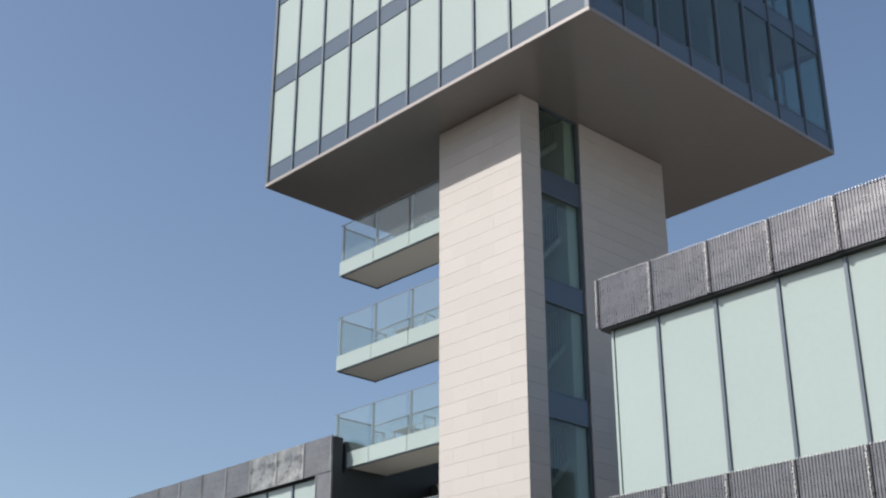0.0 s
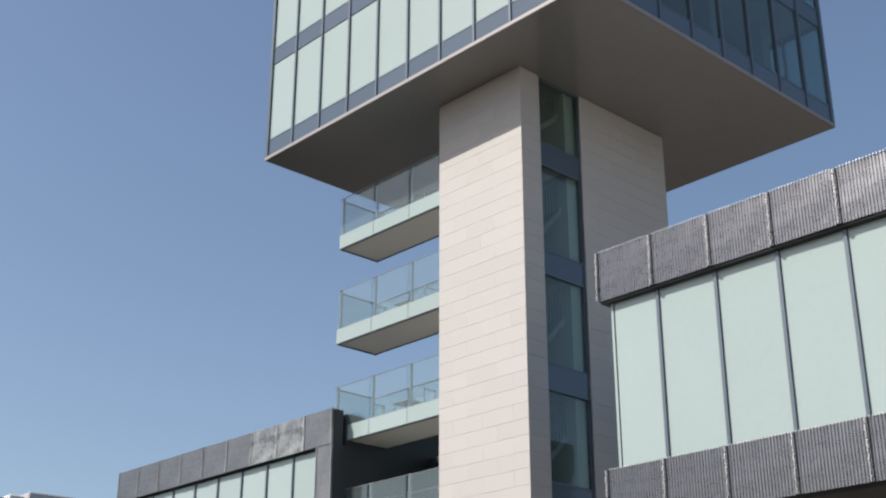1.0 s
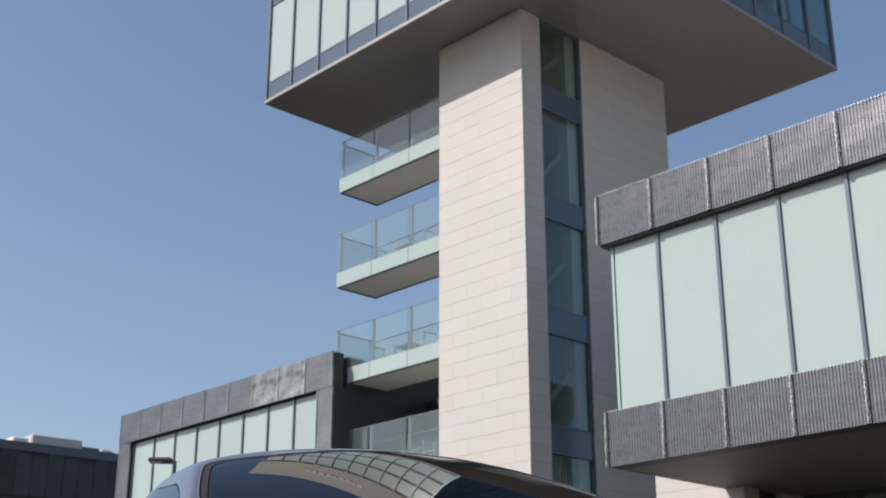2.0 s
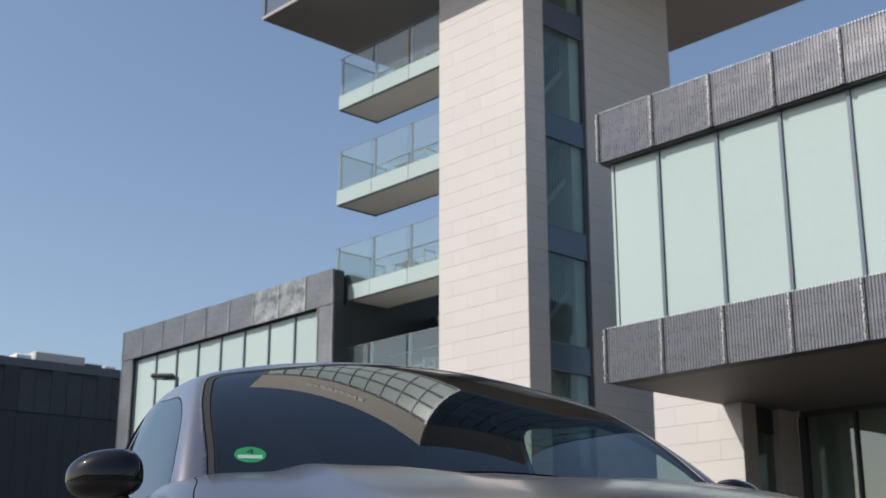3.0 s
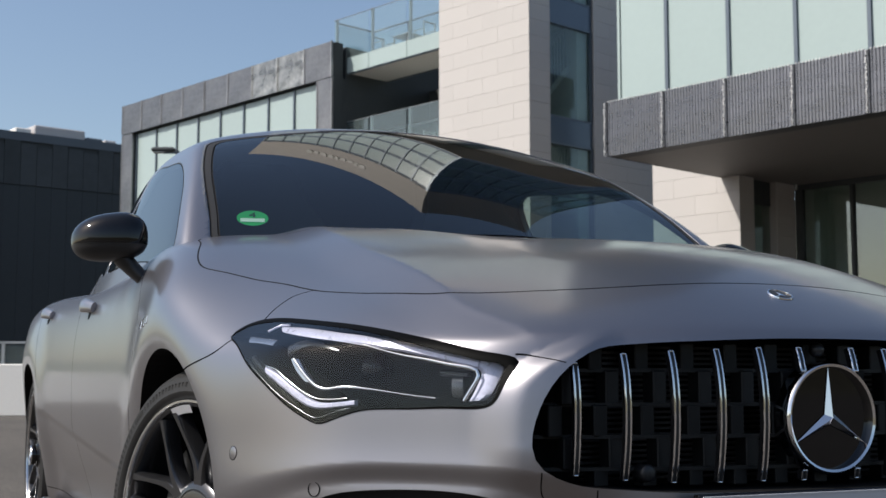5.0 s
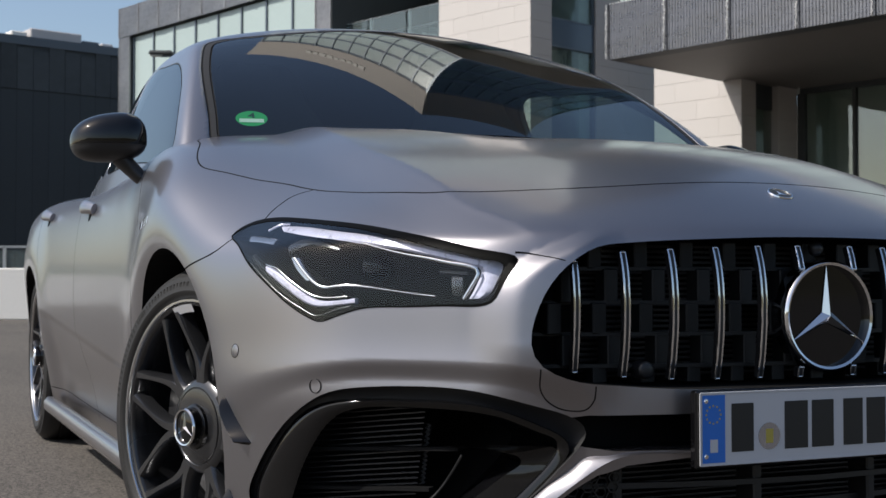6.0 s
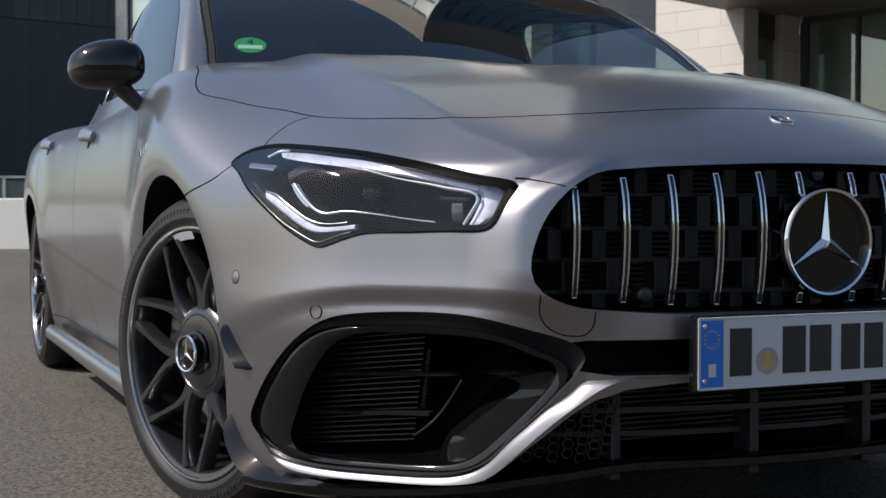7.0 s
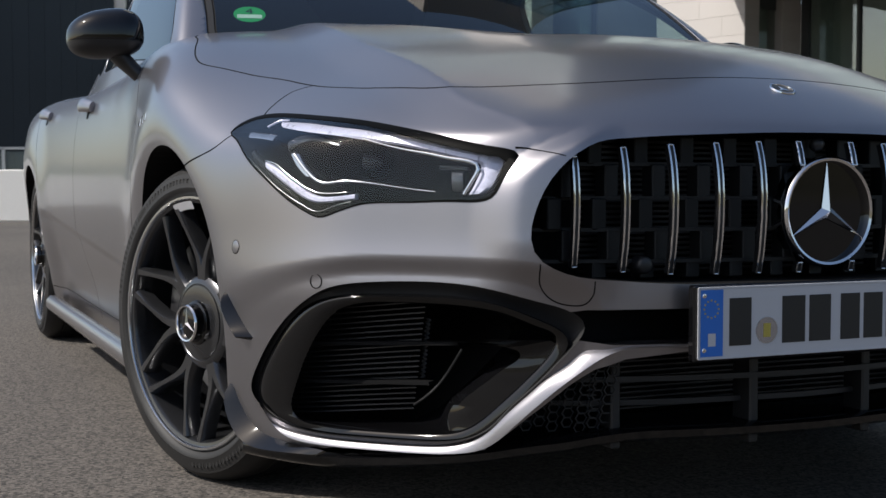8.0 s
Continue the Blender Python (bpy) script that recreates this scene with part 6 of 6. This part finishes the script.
# ---- number plate ----
def plate():
    y0, z0 = -0.042, 0.352
    bend = Matrix.Translation((0.952, 0, 0))
    ob = new("number_plate")
    ob.parent = car
    ob["label"] = "white number plate with blue end strip in a black holder"
    W, H = 0.520, 0.110
    l = y0 - W / 2
    part("plate_holder", boxed(0.930, 0.9465, l - 0.007, l + W + 0.008, z0 - 0.006, z0 + H + 0.004, bevel=0.003), GLOSS_BLACK, ob)
    part("plate_sheet", boxed(0.9465, 0.9485, l, l + W, z0, z0 + H, bevel=0.0008), PLATE_WHITE, ob)
    for y_a, y_b, z_a, z_b in ((0, W, -0.0015, 0.0015), (0, W, H - 0.0015, H + 0.0015), (-0.0015, 0.0015, 0, H), (W - 0.0015, W + 0.0015, 0, H)):
        part("plate_rim", boxed(0.9482, 0.9497, l + y_a, l + y_b, z0 + z_a, z0 + z_b, bevel=0.0004), PLATE_WHITE, ob)
    part("blue_strip", boxed(0.9485, 0.9490, l + 0.004, l + 0.046, z0 + 0.003, z0 + H - 0.003), PLATE_BLUE, ob, "blue strip")
    bm = bmesh.new()
    for k in range(12):
        a = k * math.pi / 6
        box(bm, 0.9490, 0.9494, l + 0.024 + 0.0135 * math.cos(a) - 0.0013, l + 0.024 + 0.0135 * math.cos(a) + 0.0013, z0 + 0.077 + 0.0135 * math.sin(a) - 0.0013, z0 + 0.077 + 0.0135 * math.sin(a) + 0.0013)
    part("strip_dots", bm, YELLOW, ob)
    part("strip_bar", boxed(0.9490, 0.9494, l + 0.018, l + 0.032, z0 + 0.019, z0 + 0.039), PLATE_WHITE, ob)
    # the writing, as plain bars
    for a, b in ((0.058, 0.100), (0.160, 0.206), (0.214, 0.258), (0.278, 0.318), (0.326, 0.366), (0.374, 0.414), (0.422, 0.462)):
        part("plate_bar", boxed(0.9485, 0.9494, l + a, l + b, z0 + 0.018, z0 + 0.093, bevel=0.0003), PLATE_BLACK, ob)
    for e in (0.024, 0.086):
        screw = part("screw", lathe(bmesh.new(), [(0.0005, -0.0015), (0.003, -0.0012), (0.004, 0.0)], 12, False), CHROME, ob)
        screw.matrix_local = Matrix.Translation((0.9492, l + 0.011, z0 + (0.013 if e < 0.05 else 0.098))) @ pose(0, 0, 0, 0, 0, 90)
    seal = part("seal_disc", lathe(bmesh.new(), [(0.0005, -0.0008), (0.021, -0.0008), (0.021, 0.0)], 36, False), LAMP_SILVER, ob)
    seal.matrix_local = Matrix.Translation((0.9488, l + 0.130, z0 + 0.040)) @ pose(0, 0, 0, 0, 0, 90)
    part("seal_mark", boxed(0.9497, 0.9500, l + 0.123, l + 0.137, z0 + 0.029, z0 + 0.051, bevel=0.0001), YELLOW, ob)


plate()


# ---- mirrors, handles, marks ----
def door_mirror(sign):
    ob = new("door_mirror")
    ob.parent = car
    ob["label"] = "gloss black door mirror on a dark arm"

    def shell(lo, hi, mat, name, grow):
        bm = bmesh.new()
        bmesh.ops.create_uvsphere(bm, u_segments=48, v_segments=32, radius=1)
        for v in bm.verts:
            a, b, c = v.co
            p = 2.6
            k = (abs(a) ** p + abs(b) ** p + abs(c) ** p) ** (1 / p)
            a, b, c = a / k, b / k, c / k
            inner = 0.5 - 0.5 * b
            up = (0.046 + 0.032 * inner ** 0.6) if c > 0 else 0.057 - 0.006 * inner
            v.co = (-0.635 + 0.078 * grow * a - 0.02 * b, sign * (0.942 + 0.089 * grow * b), 0.985 + up * grow * c)
        for z, clear in ((lo, "in"), (hi, "out")):
            if z is None:
                continue
            bmesh.ops.bisect_plane(bm, geom=bm.verts[:] + bm.edges[:] + bm.faces[:], plane_co=(0, 0, z), plane_no=(0, 0, 1), clear_inner=clear == "in", clear_outer=clear == "out")
        bmesh.ops.recalc_face_normals(bm, faces=bm.faces)
        return part(name, bm, mat, ob, smooth=60)
    shell(0.972, None, GLOSS_BLACK, "mirror_cap", 1.0)
    shell(None, 0.972, SATIN_BLACK, "mirror_base", 0.985)
    shell(0.969, 0.975, LAMP_DARK, "turn_signal", 0.992)
    bm = bmesh.new()
    p = smooth_line([(-0.63, sign * 0.915, 0.945), (-0.625, sign * 0.885, 0.915), (-0.61, sign * 0.862, 0.890), (-0.60, sign * 0.845, 0.872)], 10)
    tube(bm, p, np.linspace(0.040, 0.030, 10), 14, squash=(np.tile([0, 0.6, 0.8], (10, 1)), 0.55))
    part("mirror_arm", bm, SATIN_BLACK, ob, smooth=60)


door_mirror(-1)
door_mirror(1)


def handle(x, z, sign):
    bm = bmesh.new()
    p = onto(body_f, smooth_line([(x + 0.10, -0.88, z - 0.005), (x, -0.88, z), (x - 0.10, -0.87, z + 0.006)], 14))
    n = slope(body_f, p)
    q = p + n * (0.007 + 0.018 * np.sin(np.linspace(0, np.pi, 14)))[:, None]
    q[:, 1] *= -sign
    n[:, 1] *= -sign
    tube(bm, q, 0.016 + 0.006 * np.sin(np.linspace(0, np.pi, 14)), 12, squash=(n, 0.55))
    part("door_handle", bm, PAINT, car, smooth=60)
    # flat black disc painted in for the small shadow under the handle
    shade_at = onto(body_f, [(x, -0.88, z - 0.012)])[0]
    c = disc_on(body_f, shade_at * [1, -sign, 1], 0.024, "handle_cup", GAP, 0.0006, 0.0004)


for s in (-1, 1):
    handle(-1.36, 0.856, s)
    handle(-2.43, 0.885, s)
# small bright fender mark, as plain slanted bars
for k, (dx, dz) in enumerate(((0.0, 0.0), (0.045, 0.004), (0.075, 0.009))):
    p = onto(body_f, [(-0.31 + dx, -0.915, 0.760 + dz)])[0]
    n = Vector(slope(body_f, np.array([p]))[0])
    ob = part("fender_mark", boxed(-0.014, 0.014, -0.002, 0.002, -0.009, 0.009, bevel=0.001), CHROME, car)
    ob.matrix_local = Matrix.Translation(Vector(p)) @ (-n).to_track_quat("Y", "Z").to_matrix().to_4x4()
# side sills
for s in (-1, 1):
    bm = bmesh.new()
    x = np.linspace(-0.50, -2.42, 30)
    tube(bm, np.column_stack([x, 0 * x + s * 0.868, 0.175 + 0 * x]), 0.032, 8, squash=(np.tile([0, 1.0, 0], (30, 1)), 0.8))
    part("side_sill", bm, PAINT, car, smooth=60)

# ---- windscreen sticker ----
def sticker():
    p = onto(cabin_f, [(-0.485, -0.618, 1.045)], -0.004)
    n = Vector(slope(cabin_f, p)[0])
    m = Matrix.Translation(Vector(p[0])) @ (-n).to_track_quat("Y", "Z").to_matrix().to_4x4()
    ob = part("badge_sticker", lathe(bmesh.new(), [(0.0005, -0.0006), (0.039, -0.0006), (0.039, 0.0)], 48, False), GREEN, car, "round green sticker behind the glass")
    ob.matrix_local = m @ Matrix.Diagonal((1, 1, 0.98, 1))
    bar = part("sticker_bar", boxed(-0.030, 0.030, -0.0016, -0.0008, -0.021, -0.003), STICKER_WHITE, ob)
    cu = bpy.data.curves.new("numeral", "FONT")
    cu.body, cu.size, cu.align_x = "4", 0.038, "CENTER"
    cu.extrude = 0.0002
    tmp = new("numeral", cu)
    me = bpy.data.meshes.new_from_object(tmp.evaluated_get(bpy.context.evaluated_depsgraph_get()))
    bpy.data.objects.remove(tmp, do_unlink=True)
    me.materials.append(PLATE_BLACK)
    t = new("numeral", me)
    t.parent = ob
    t.matrix_local = pose(0, -0.0012, 0.002, 90, 0, 0)


sticker()


# ---- stone cladding, course by course ----
def slab_mesh(w, h):
    return mesh_of("stone_panel", boxed(0, w - 0.0025, 0, 0.03, 0, h - 0.0045, bevel=0.001), STONE)


def clad(parent, face, at, lo, hi, z1, n, course=0.4115):
    """Staggered stone panels; face 'b': the wall looks to -b, 'a': to +a."""
    w = (hi - lo) / n
    whole, half = slab_mesh(w, course), slab_mesh(w / 2, course)
    rng = random.Random(int(100 * (lo + 50)))
    rows = int(z1 / course + 0.999)
    for j in range(rows):
        z = j * course
        runs = [(lo + k * w, whole) for k in range(n)] if j % 2 == 0 else [(lo, half)] + [(lo + (k + 0.5) * w, whole) for k in range(n - 1)] + [(hi - w / 2, half)]
        if n == 1:
            runs = [(lo, whole)]
        for s, me in runs:
            off = rng.uniform(-0.0006, 0.0006)
            if z + course > z1 + 0.01:
                continue
            m = pose(s + 0.001, at + off, z + 0.002) if face == "b" else pose(at - off, s + 0.001, z + 0.002, 0, 0, 90)
            piece("stone_panel", me, parent, m)


clad(tower, "b", TB0, TA0, TA1, TTOP, 3)
clad(tower, "a", TA1, TB0 + 0.031, SB0, TTOP, 1)
clad(tower, "a", TA1, SB1, TB1, TTOP, 3)
clad(core_block, "b", CB0, CA0, CA1, 9.1, 2)
clad(core_block, "a", CA1, CB0 + 0.031, CB0 + 0.53, 9.1, 1)
clad(core_block, "a", CA1, 23.6, CB1, 9.1, 1)
